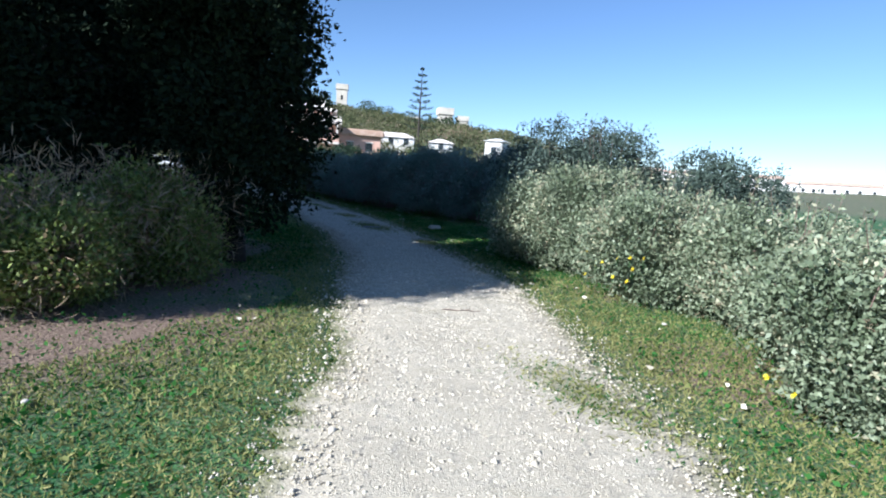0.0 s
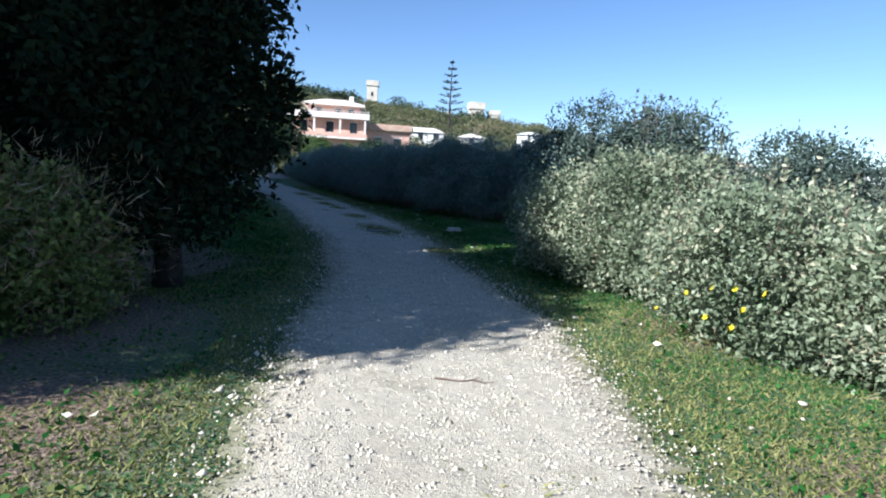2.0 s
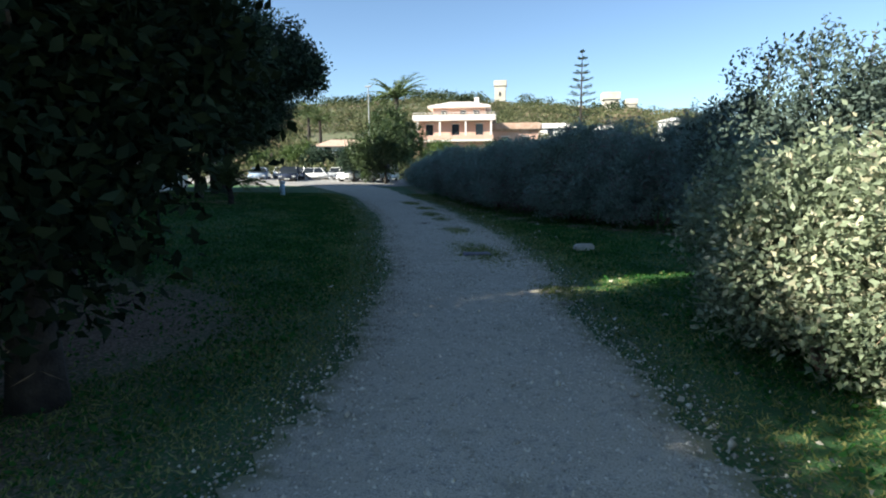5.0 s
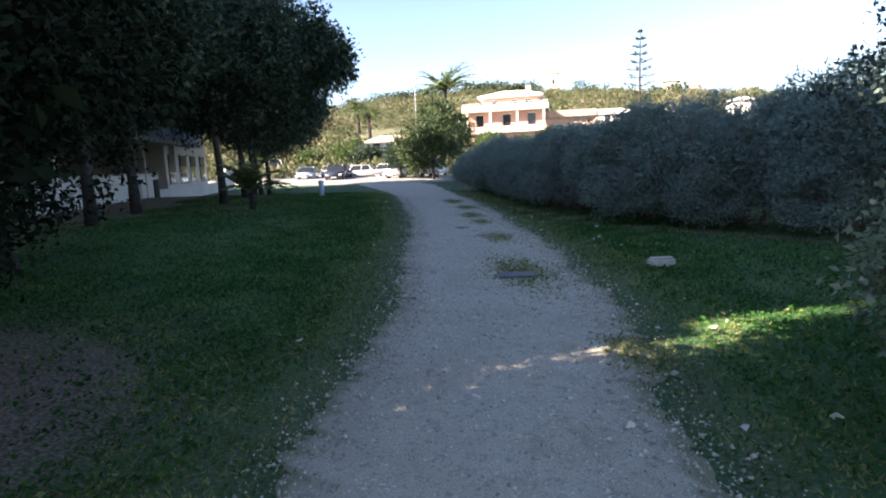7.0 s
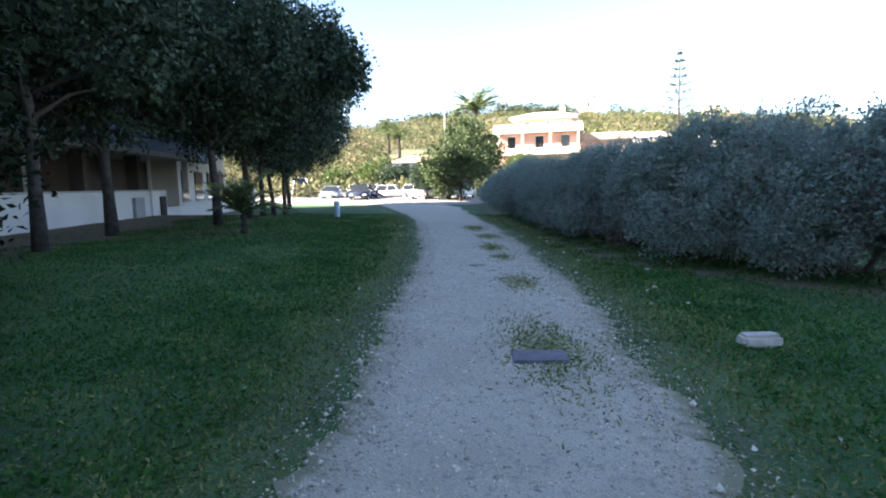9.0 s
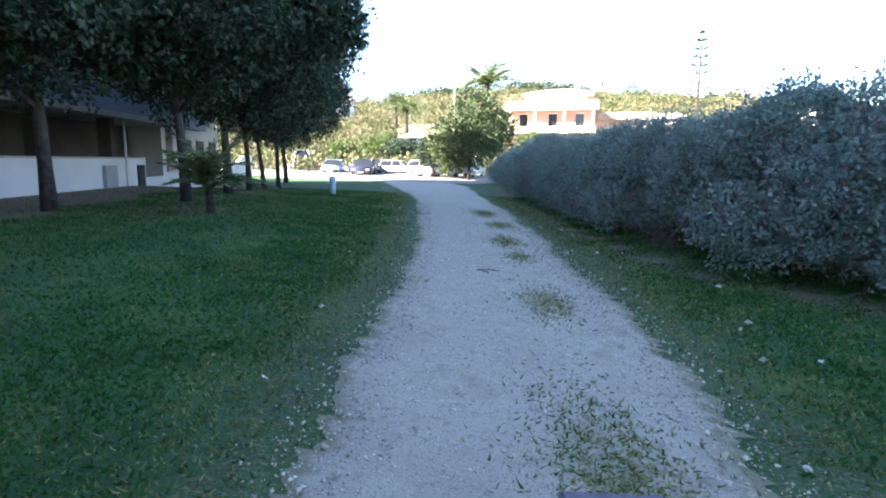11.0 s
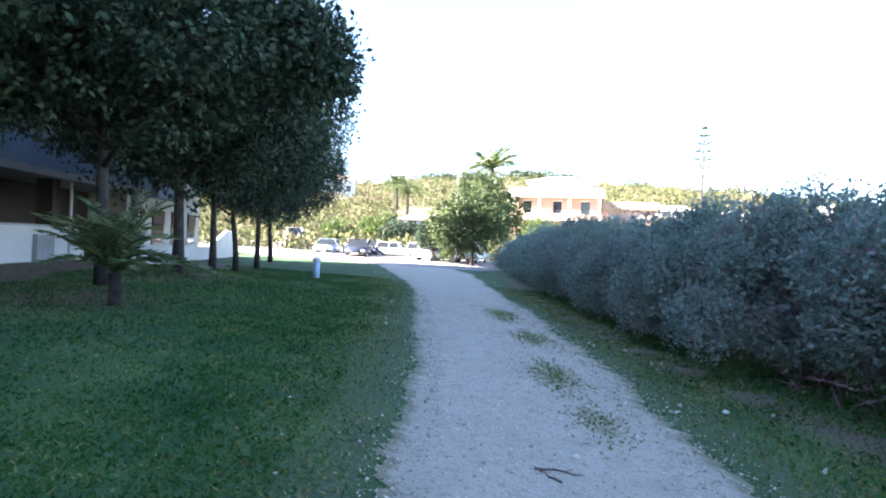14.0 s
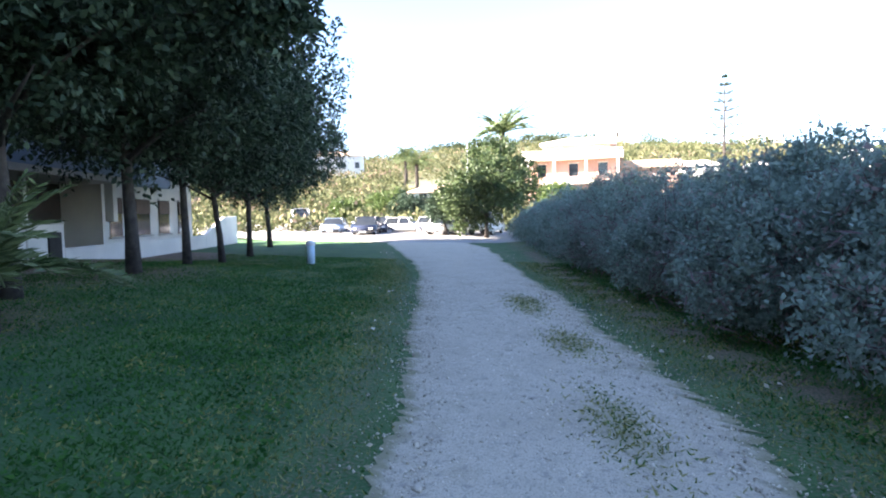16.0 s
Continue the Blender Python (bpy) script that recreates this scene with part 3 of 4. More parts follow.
TALLS = "tall evergreen shrub darkened for shade, loose shoots on top"
shrub("shrub", (2.7, 15.0), (1.9, 1.7, 1.62), 4200, 13, 0.075, SHADED_SHRUB, TALLS, 22, "", 9, 22, 42)
shrub("shrub", (5.6, 14.2), (1.9, 1.8, 1.25), 3000, 13, 0.075, SHADED_SHRUB, TALLS, 20, "", 7, 10, 43)

# hedge: a row of shrubs grown into each other
for i, (u, dep, top) in enumerate([(0.02, 1.7, 2.6), (0.07, 1.7, 2.38), (0.125, 1.7, 2.2), (0.18, 1.6, 2.05), (0.235, 1.55, 2.0), (0.29, 1.5, 2.0), (0.345, 1.5, 2.05), (0.41, 1.5, 2.1), (0.48, 1.5, 2.1), (0.55, 1.5, 2.0), (0.63, 1.5, 2.0), (0.71, 1.5, 1.9), (0.80, 1.5, 1.9), (0.89, 1.5, 1.8), (0.98, 1.5, 1.7)]):
    k = min(int(u * 119), 118)
    p, d = HF[k], unit(HF[k + 1] - HF[max(k - 1, 0)])
    nrm = np.array([d[1], -d[0]])
    c = p + nrm * dep * 0.92
    near = 6200 if u < 0.3 else 4800 if u < 0.5 else 1900
    shrub("hedge_shrub", c, (dep, 1.55 if u < 0.4 else 2.0, top / 1.88), near, 15, 0.062 if u < 0.5 else 0.10, HEDGE, "shaded grey-green hedge shrub with reddish bare twigs low down", 40 if u < 0.3 else 24, "hedge along the path", 18, 16 if u < 0.5 else 4, 60 + i, math.degrees(math.atan2(d[1], d[0])) - 90, 0.3 if u < 0.5 else 0.15, 900 if u < 0.5 else 0, 0.24, REDTWIG, u < 0.3)

# sunlit undergrowth on the lawn side
for i, (x, y, sx, sy, top) in enumerate([(-4.6, 5.3, 1.3, 1.0, 1.2), (-6.6, 5.6, 1.4, 1.2, 1.35), (-4.1, 6.9, 1.0, 1.0, 1.25)]):
    shrub("shrub", (x, y), (sx, sy, top / 1.88), 2600, 11, 0.055, UNDERGROWTH, "low sunlit green shrub tangled with dry twigs", 22, "low shrubs under the trees", 14, 8, 90 + i, twigs=1500, twig_size=0.17, twig=PALETWIG)


def tree(at, trunk_r, fork, size, centre_z, sprigs, leaf, material, label, group, seed, floor=1.6, lobes=24, boughs=(), loose=False):
    rng = np.random.default_rng(seed)
    z = h1(at[0], at[1])
    ob = empty("tree", (at[0], at[1], z), label, "tree", group)
    lean = rng.normal(size=2) * 0.05
    pts = [(0, 0, -0.1), (lean[0] * 0.3, lean[1] * 0.3, fork * 0.45), (lean[0], lean[1], fork), (lean[0] * 1.5, lean[1] * 1.5, centre_z + size[2] * 0.5)]
    part("trunk", tube(pts, [trunk_r * 1.35, trunk_r, trunk_r * 0.85, trunk_r * 0.25], 12), BARK, ob, smooth=True)
    for i in range(9):
        a = i * 2.4 + rng.uniform(0, 0.6)
        z0 = fork + (centre_z - fork) * rng.uniform(0, 0.9)
        e = Vector((math.cos(a) * size[0] * 0.75, math.sin(a) * size[1] * 0.75, z0 + rng.uniform(0.4, 0.9) * size[2] * 0.6))
        s = Vector((lean[0], lean[1], z0 * 0.95))
        part("limb", tube([s, s.lerp(e, 0.45) + Vector((0, 0, 0.15)), e], [trunk_r * 0.5, trunk_r * 0.32, trunk_r * 0.1], 7), BARK, ob, smooth=True)
    co, f = foliage(size, sprigs, 14, leaf, rng, lobes, fuzz=0.10, up=0.05, floor=floor, centre=(lean[0], lean[1], centre_z), loose=loose)
    raw("crown", co, f, material, ob)
    for bx, by, bz, br in boughs:
        s = Vector((lean[0], lean[1], bz * 0.75))
        e = Vector((bx, by, bz))
        bough = part("limb", tube([s, s.lerp(e, 0.5) + Vector((0, 0, 0.2)), e], [trunk_r * 0.5, trunk_r * 0.3, trunk_r * 0.12], 7), BARK, ob, smooth=True)
        co, f = foliage((br, br, br * 0.9), int(420 * br), 14, leaf, rng, 9, fuzz=0.10, up=-0.1, centre=(bx, by, bz), loose=True)
        raw("foliage", co, f, material, bough)
    return ob


ROW = "dark evergreen oak with a bare trunk on the shaded lawn"
for i, (x, y, r, sx, top) in enumerate([(-13.0, 16.3, 0.12, 3.0, 7.6), (-15.2, 19.0, 0.13, 2.9, 7.4), (-15.3, 22.3, 0.12, 3.0, 7.4), (-17.4, 25.4, 0.13, 3.1, 7.5), (-19.6, 28.2, 0.10, 3.8, 8.4), (-22.0, 31.2, 0.10, 4.0, 8.6), (-24.5, 34.5, 0.11, 4.0, 8.6), (-29.6, 40.2, 0.13, 4.0, 8.6)]):
    bottom = 2.75 if i < 3 else 2.4
    tree((x, y), r, 2.1, (sx, sx, (top - bottom) / 2), (top + bottom) / 2, 2900, 0.15, OAK, ROW, "row of oaks", 120 + i, floor=bottom - 0.35, lobes=24, boughs=[(2.9, 2.5, 4.5, 0.75), (2.3, 2.3, 5.6, 0.7)] if i == 2 else [])
# Unseen tree, added so that its crown throws dappled shade on the path.
tree((-7.8, 3.3), 0.16, 2.6, (2.1, 2.0, 1.6), 4.8, 4200, 0.13, SHADED_OAK, "evergreen oak out of view, added to shade the path", "", 139, floor=3.1)
# The blackness of these crowns in shade comes from the leaf colour.
THICK = "dense evergreen tree, darkened for shade, with foliage down to the ground"
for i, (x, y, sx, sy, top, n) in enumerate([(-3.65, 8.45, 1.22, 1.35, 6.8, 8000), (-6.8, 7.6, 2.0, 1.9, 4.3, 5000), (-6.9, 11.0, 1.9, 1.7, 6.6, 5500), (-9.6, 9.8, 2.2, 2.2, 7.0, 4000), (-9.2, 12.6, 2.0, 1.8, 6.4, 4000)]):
    tree((x, y), 0.14, 1.0, (sx, sy, top / 2 - 0.05), top / 2 + 0.1, int(n * 0.75), 0.10, SHADED_OAK, THICK, "dense trees beside the path", 140 + i, floor=0.1, lobes=30)
tree((-22.4, 52.5), 0.14, 1.2, (3.7, 3.3, 2.5), 3.5, 1900, 0.2, CITRUS, "loose dark-leaved citrus tree beside the car park", "", 150, floor=0.9, lobes=26, loose=True)
tree((-26.4, 54.0), 0.1, 1.0, (1.3, 1.3, 0.9), 2.4, 500, 0.18, OAK, "small round clipped tree beside the car park", "", 151, floor=1.3, lobes=12)


# ---- apartment building along the lawn ----
GX, GY, WX, WY = -25.2, 27.4, -0.574, 0.819
WALL_TURN = math.degrees(math.atan2(WY, WX))


def building():
    """Local x runs along the facade, local y away from the lawn."""
    ob = empty("apartment_building", (GX, GY, 0.0), "white four-storey apartment block with blue-grey balcony fronts in shade", "building", turn=WALL_TURN)
    x0, x1 = -27.2, 14.0
    part("wall", box(x0, 2.4, -0.5, x1, 12, 14.5), PLASTER, ob)
    # Dark sheet on the rear wall paints the shade under the balconies.
    part("porch_shade_back", box(x0 + 0.1, 2.3, 0.2, 4.5, 2.396, 3.05), SHADED_WALL, ob)
    part("garden_wall", box(x0, 0.0, -0.5, 0.6, 0.18, 1.5, 0.01), PLASTER, ob)
    part("low_garden_wall", box(0.603, 0.0, -0.5, x1, 0.18, 0.72, 0.01), PLASTER, ob)
    part("front_wall", box(4.5, 0.75, -0.5, x1, 2.396, 14.4), PLASTER, ob)
    part("coping", box(x0 - 0.02, -0.03, 1.503, 0.62, 0.21, 1.56, 0.008), CONCRETE, ob)
    part("roof", box(x0 - 0.3, 1.9, 14.503, x1 + 0.3, 12.4, 14.8, 0.02), CONCRETE, ob)
    for k, z in enumerate((3.05, 6.1, 9.15, 12.2)):
        part("slab", box(x0, -0.25, z, 4.5, 2.395, z + 0.22, 0.01), CONCRETE, ob)
        part("balcony_front", box(x0, -0.25, z + 0.223, 4.5, -0.1, z + 1.1, 0.01), BLUEWALL, ob)
        part("bay", box(6.2, 0.1, z + 0.05, 9.6, 0.747, z + 1.15, 0.02), BLUEWALL, ob)
        if k:
            for x in np.arange(x0 + 2.2, 12.5, 3.6):
                w = part("window", box(x, 2.33, z + 0.4 - 0.15, x + 1.3, 2.395, z + 2.5), GLASSY, ob)
                part("shutter", box(x - 0.04, 2.28, z + 1.9, x + 1.34, 2.327, z + 2.54), SHUTTER, w)
    for x in (x0 + 1.0, -18.4, -9.6, 3.9):
        part("column", box(x, 0.02, 1.563, x + 0.32, 0.34, 3.048, 0.01), PLASTER, ob)
    for a, b in ((5.0, 6.0), (7.2, 8.6), (9.6, 10.8), (12.0, 13.2)):
        w = part("window", box(a, 0.70, 0.95, b, 0.747, 2.55), GLASSY, ob)
        part("shutter", box(a + 0.02, 0.66, 1.9, b - 0.02, 0.697, 2.53), SHUTTER, w)
        part("window_frame", box(a - 0.08, 0.62, 2.553, b + 0.08, 0.744, 2.64), PLASTER, w)
        part("sill", box(a - 0.1, 0.6, 0.86, b + 0.1, 0.744, 0.947), CONCRETE, w)
    # Piers get the same painted recess shade as the sheet behind.
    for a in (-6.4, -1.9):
        part("pier", box(a, 0.2, -0.4, a + 0.4, 0.7, 3.045, 0.01), SHADED_WALL, ob)
    part("meter_cabinet", box(-3.2, -0.14, 0.1, -2.3, -0.003, 1.25, 0.01), METERDOOR, ob)
    part("cabinet_door", box(-0.3, -0.07, 0.05, 0.35, -0.003, 1.25, 0.01), RUBBER, ob)
    part("drain_pipe", tube([(-1.3, -0.05, 0.1), (-1.3, -0.05, 3.0)], [0.045, 0.045], 10), PLASTER, ob)
    bm = bmesh.new()
    v = [bm.verts.new(p) for p in [(x1 + 0.01, 0, -0.5), (x1 + 6.0, 0, -0.5), (x1 + 6.0, 0, 1.8), (x1 + 3.4, 0, 1.75), (x1 + 0.01, 0, 0.72)]]
    r = bmesh.ops.extrude_face_region(bm, geom=[bm.faces.new(v)])
    bmesh.ops.translate(bm, vec=(0, 0.2, 0), verts=[e for e in r["geom"] if isinstance(e, bmesh.types.BMVert)])
    bmesh.ops.recalc_face_normals(bm, faces=bm.faces)
    part("ramp_wall", bm, PLASTER, ob)
    return ob


building()


# ---- road, car park ----
def flat_sheet(name, corners, lift, material, label, category):
    bm = bmesh.new()
    bm.faces.new([bm.verts.new((x, y, h1(x, y) + lift)) for x, y in corners])
    bmesh.ops.recalc_face_normals(bm, faces=bm.faces)
    return tagged(part(name, bm, material), label, category, kind="structure")


flat_sheet("road", [(-18.6, 46.2), (-16.5, 60), (-62, 61), (-62, 52), (-38, 47.5), (-26.2, 46.2)], 0.02, ASPHALT, "pale sunlit asphalt of the car park", "road")


def car(at, turn, paint, label, tall=1.48, long=4.1, van=False):
    ob = empty("car", (at[0], at[1], h1(*at) + 0.02), label, "car", "parked cars", turn)
    w, L = 0.86, long / 2
    bm = bmesh.new()
    low = [(-L, 0.35), (-L, 0.75), (-L * 0.94, 0.92), (L * 0.42, 0.96), (L * 0.95, 0.82), (L, 0.6), (L, 0.35)]
    def loft(profile, inset, bm):
        a = [bm.verts.new((x, -w + inset * max(0, z - 0.9), z)) for x, z in profile]
        b = [bm.verts.new((x, w - inset * max(0, z - 0.9), z)) for x, z in profile]
        bm.faces.new(a[::-1]), bm.faces.new(b)
        for i in range(len(a)):
            j = (i + 1) % len(a)
            bm.faces.new((a[i], a[j], b[j], b[i]))
        bmesh.ops.recalc_face_normals(bm, faces=bm.faces)
        return bm
    loft(low, 0.0, bm)
    bmesh.ops.bevel(bm, geom=bm.edges[:], offset=0.05, segments=2, affect="EDGES")
    body = part("body", bm, paint, ob, smooth=True)
    f = L * (0.6 if van else 0.42)
    part("cabin", loft([(-L * 0.9, 0.93), (-L * (0.86 if van else 0.74), tall - 0.05), (L * 0.12, tall - 0.05), (f, 0.96)], 0.3, bmesh.new()), GLASSY, ob, "dark glazed cabin")
    part("roof", box(-L * 0.76, -w + 0.2, tall - 0.06, L * 0.12, w - 0.2, tall, 0.02), paint, ob)
    for x in (-L * 0.80, -L * 0.25, f * 0.62):
        for s in (-1, 1):
            part("pillar", tube([(x * 1.05, s * (w - 0.02), 0.93), (x * 0.9 if x < 0 else x * 0.5, s * (w - 0.19), tall - 0.03)], [0.04, 0.04], 5), paint, ob)
    for x in (-L * 0.62, L * 0.62):
        for s in (-1, 1):
            wheel = part("wheel", tube([(x, s * (w - 0.16), 0.31), (x, s * (w + 0.01), 0.31)], [0.31, 0.31], 18), RUBBER, ob)
            part("rim", tube([(x, s * (w + 0.012), 0.31), (x, s * (w + 0.02), 0.31)], [0.2, 0.18], 14), STEEL, wheel)
    for s in (-1, 1):
        part("headlight", box(L - 0.09, s * 0.62 - 0.16, 0.62, L + 0.006, s * 0.62 + 0.16, 0.76, 0.02), LAMP_GLASS, ob)
        part("mirror", box(f * 0.72, s * (w + 0.08) - 0.08, 0.95, f * 0.72 + 0.09, s * (w + 0.08) + 0.08, 1.08, 0.02), paint, ob)
    part("bumper", box(L - 0.02, -0.7, 0.36, L + 0.05, 0.7, 0.52, 0.02), RUBBER, ob)
    part("number_plate", box(L + 0.052, -0.26, 0.40, L + 0.06, 0.26, 0.5), LAMP_GLASS, ob)
    return ob


car((-33.4, 53.6), -62, PAINT_NAVY, "dark navy car parked facing the path", 1.62, 4.3)
car((-37.9, 54.8), -60, PAINT_BLUE, "pale blue hatchback parked on the road", 1.5, 3.9)
car((-37.6, 58.4), -60, PAINT_WHITE, "white car parked on the road", 1.5, 4.1)
car((-34.8, 57.0), -62, PAINT_NAVY, "dark car parked behind a navy one", 1.5, 4.2)
car((-32.4, 57.6), 20, PAINT_WHITE, "white car parked side-on in the car park", 1.46, 4.0)
car((-30.2, 59.2), 10, PAINT_WHITE, "white car parked side-on in the car park", 1.46, 4.0)
car((-27.2, 55.6), -100, PAINT_WHITE, "white hatchback parked by a lamp post", 1.5, 3.8)
car((-24.6, 57.0), -80, PAINT_WHITE, "white van parked behind the citrus tree", 1.9, 4.4, True)
car((-45.5, 58.5), -40, PAINT_WHITE, "white van parked far along the road", 2.2, 5.0, True)


def marker_post():
    x, y = -19.1, 32.5
    ob = empty("marker_post", (x, y, h1(x, y)), "short pale blue and white service post on the lawn", "post")
    part("post_body", tube([(0, 0, -0.1), (0, 0, 0.62)], [0.13, 0.13], 14), BLUEPLASTIC, ob, smooth=True)
    part("cap", tube([(0, 0, 0.623), (0, 0, 0.74), (0, 0, 0.80)], [0.16, 0.16, 0.08], 14), PAINT_WHITE, ob, "white cap")


marker_post()


def street_lamp(x, y, top):
    ob = empty("street_lamp", (x, y, h1(x, y)), "tall galvanised street lamp by the car park", "lamp")
    part("pole", tube([(0, 0, -0.1), (0, 0, top)], [0.07, 0.045], 10), METERDOOR, ob, smooth=True)
    part("lamp_head", box(-0.35, -0.14, top - 0.04, 0.35, 0.14, top + 0.1, 0.03), METERDOOR, ob)


street_lamp(-28.7, 61.7, 9.9)


# ---- palms ----
def frond(length, droop, leaflet, rng, n=26):
    """One feather leaf along local x: a curved rib and paired leaflets."""
    rib = [Vector((length * t, 0, length * (0.55 * t - droop * t * t))) for t in np.linspace(0, 1, 8)]
    t = np.linspace(0.12, 1, n).repeat(2)
    s = np.tile([-1, 1], n)
    b = np.stack([length * t, 0 * t, length * (0.55 * t - droop * t * t)], -1)
    way = unit(np.stack([0.6 + 0 * t, s * 0.9, 0.1 - 0.35 * t + rng.normal(size=len(t)) * 0.1], -1))
    L = leaflet * (1.05 - 0.6 * np.abs(t - 0.4)) * rng.uniform(0.85, 1.1, len(t))
    co, f = leaves(b, way, L, L * 0.16, rng)
    return rib, co, f


def palm(x, y, trunk, length, count, label, seed, r=0.2, leaflet=0.35, low=-40, high=15):
    rng = np.random.default_rng(seed)
    ob = empty("palm_tree", (x, y, h1(x, y)), label, "palm")
    part("trunk", tube([(0, 0, -0.1), (0.03, 0, trunk * 0.5), (0, 0, trunk)], [r * 1.2, r, r * 0.9], 12), BARK, ob)
    for i in range(count):
        rib, co, f = frond(length * rng.uniform(0.8, 1.1), rng.uniform(0.25, 1.0), leaflet, rng)
        m = pose(0, 0, trunk, 0, rng.uniform(low, high), i * 137.5)
        fr = part("frond", tube(rib, [0.02 * length / 1.2] * 5 + [0.008] * 3, 4), PALM, ob)
        fr.matrix_local = m
        raw("foliage", co, f, PALM, fr)


palm(-12.95, 21.15, 0.5, 1.25, 24, "young feather palm with arching fronds on the lawn", 5, 0.1, 0.3, -62, -8)
palm(-31.0, 74.0, 9.3, 4.4, 30, "tall date palm behind the car park", 6, 0.3, 0.7)
palm(-50.0, 86.0, 5.5, 3.0, 20, "distant palm below the hillside", 8, 0.28, 0.7)
palm(-56.0, 92.0, 6.0, 3.0, 20, "distant palm below the hillside", 9, 0.28, 0.7)


def araucaria(x, y, top):
    rng = np.random.default_rng(11)
    z = h1(x, y)
    H = top - z
    ob = empty("araucaria_tree", (x, y, z), "tall tiered araucaria tree on the hillside", "tree")
    part("trunk", tube([(0, 0, -0.3), (0, 0, H)], [0.3, 0.04], 8), BARK, ob)
    for k in range(10):
        t = k / 9
        zz, r = H * (0.22 + 0.75 * t), 3.5 * (1 - t) ** 0.8 + 0.25
        for j in range(5):
            a = j * 1.257 + k * 0.5
            e = Vector((math.cos(a) * r, math.sin(a) * r, zz + r * 0.16))
            b = part("branch", tube([(0, 0, zz), ((e.x) * 0.5, e.y * 0.5, zz - r * 0.03), e], [0.06, 0.05, 0.03], 4), BARK, ob)
            m = 40
            s = rng.uniform(0.3, 1.0, m)[:, None]
            base = np.array([0, 0, zz]) * (1 - s) + np.array(e) * s + rng.normal(size=(m, 3)) * 0.07
            L = np.full(m, 0.3)
            co, f = leaves(base, unit(np.array([e.x, e.y, 0.6 * r]) / r + rng.normal(size=(m, 3)) * 0.6), L, L * 0.5, rng)
            raw("foliage", co, f, OAK, b)


araucaria(-13.7, 126.0, 24.7)


# ---- hillside houses, tower, fort ----
def opening(parent, x, y, z, w, h, shutter=True):
    a = part("window", box(x, y - 0.06, z, x + w, y - 0.003, z + h), GLASSY, parent)
    part("frame", box(x - 0.1, y - 0.1, z + h + 0.003, x + w + 0.1, y - 0.004, z + h + 0.15), PINKLIGHT, a)
    part("sill", box(x - 0.1, y - 0.14, z - 0.12, x + w + 0.1, y - 0.004, z - 0.003), PINKLIGHT, a)


def pink_villa():
    ob = empty("villa", (-27.6, 89.0, 0.0), "pink two-storey villa with pale balconies on the slope", "house", turn=14)
    part("wall", box(-6.2, 0.0, 1.0, 5.0, 9, 8.35), PINK, ob)
    part("terrace", box(-6.9, -1.3, 8.353, 5.6, 9.3, 8.75, 0.03), PINKLIGHT, ob)
    part("parapet", box(-6.9, -1.3, 8.753, 5.6, -1.15, 9.25, 0.02), PINKLIGHT, ob)
    part("upper_wall", box(-4.0, 1.2, 8.753, 4.0, 8.5, 10.4), PINK, ob)
    bm = box(-4.8, 0.4, 10.403, 4.8, 9.2, 10.75, 0.03)
    part("roof", bm, PINKLIGHT, ob)
    bm = bmesh.new()
    v = [bm.verts.new(p) for p in [(-4.7, 0.5, 10.753), (4.7, 0.5, 10.753), (4.7, 9.1, 10.753), (-4.7, 9.1, 10.753), (-1.6, 4.8, 11.75), (1.6, 4.8, 11.75)]]
    for q in ((0, 1, 5, 4), (1, 2, 5), (2, 3, 4, 5), (3, 0, 4), (3, 2, 1, 0)):
        bm.faces.new([v[i] for i in q])
    part("roof_top", bm, PINKLIGHT, ob)
    for x in np.arange(-6.7, 5.5, 0.6):
        part("baluster", box(x, -1.22, 9.253, x + 0.08, -1.14, 9.5), PINKLIGHT, ob)
    part("handrail", box(-6.85, -1.27, 9.503, 5.55, -1.09, 9.57), PINKLIGHT, ob)
    for x in (-6.3, -2.9, 1.0, 4.8):
        part("column", box(x, -1.18, 6.203, x + 0.28, -0.9, 8.35), PINKLIGHT, ob)
    part("balcony", box(-6.6, -1.2, 5.3, 5.3, -0.003, 5.6, 0.02), PINKLIGHT, ob)
    part("balcony_front", box(-6.6, -1.2, 5.603, 5.3, -1.05, 6.2, 0.02), PINK, ob)
    part("wing", box(5.003, 1.5, 1.0, 12.0, 8.5, 6.9), PINK, ob)
    part("wing_roof", box(4.9, 0.9, 6.903, 12.6, 9.0, 8.1, 0.25), ROOF, ob)
    part("chimney", box(2.2, 4.0, 10.9, 2.9, 4.7, 12.3, 0.03), PINKLIGHT, ob)
    for x in (-5.0, -1.0, 2.6):
        opening(ob, x, 0.0, 6.3, 1.1, 1.6)
    for x in (-2.8, 0.2, 2.2):
        opening(ob, x, 1.2, 9.0, 0.9, 1.0)
    for x in (6.5, 9.6):
        opening(ob, x, 1.5, 4.6, 1.1, 1.4)


pink_villa()


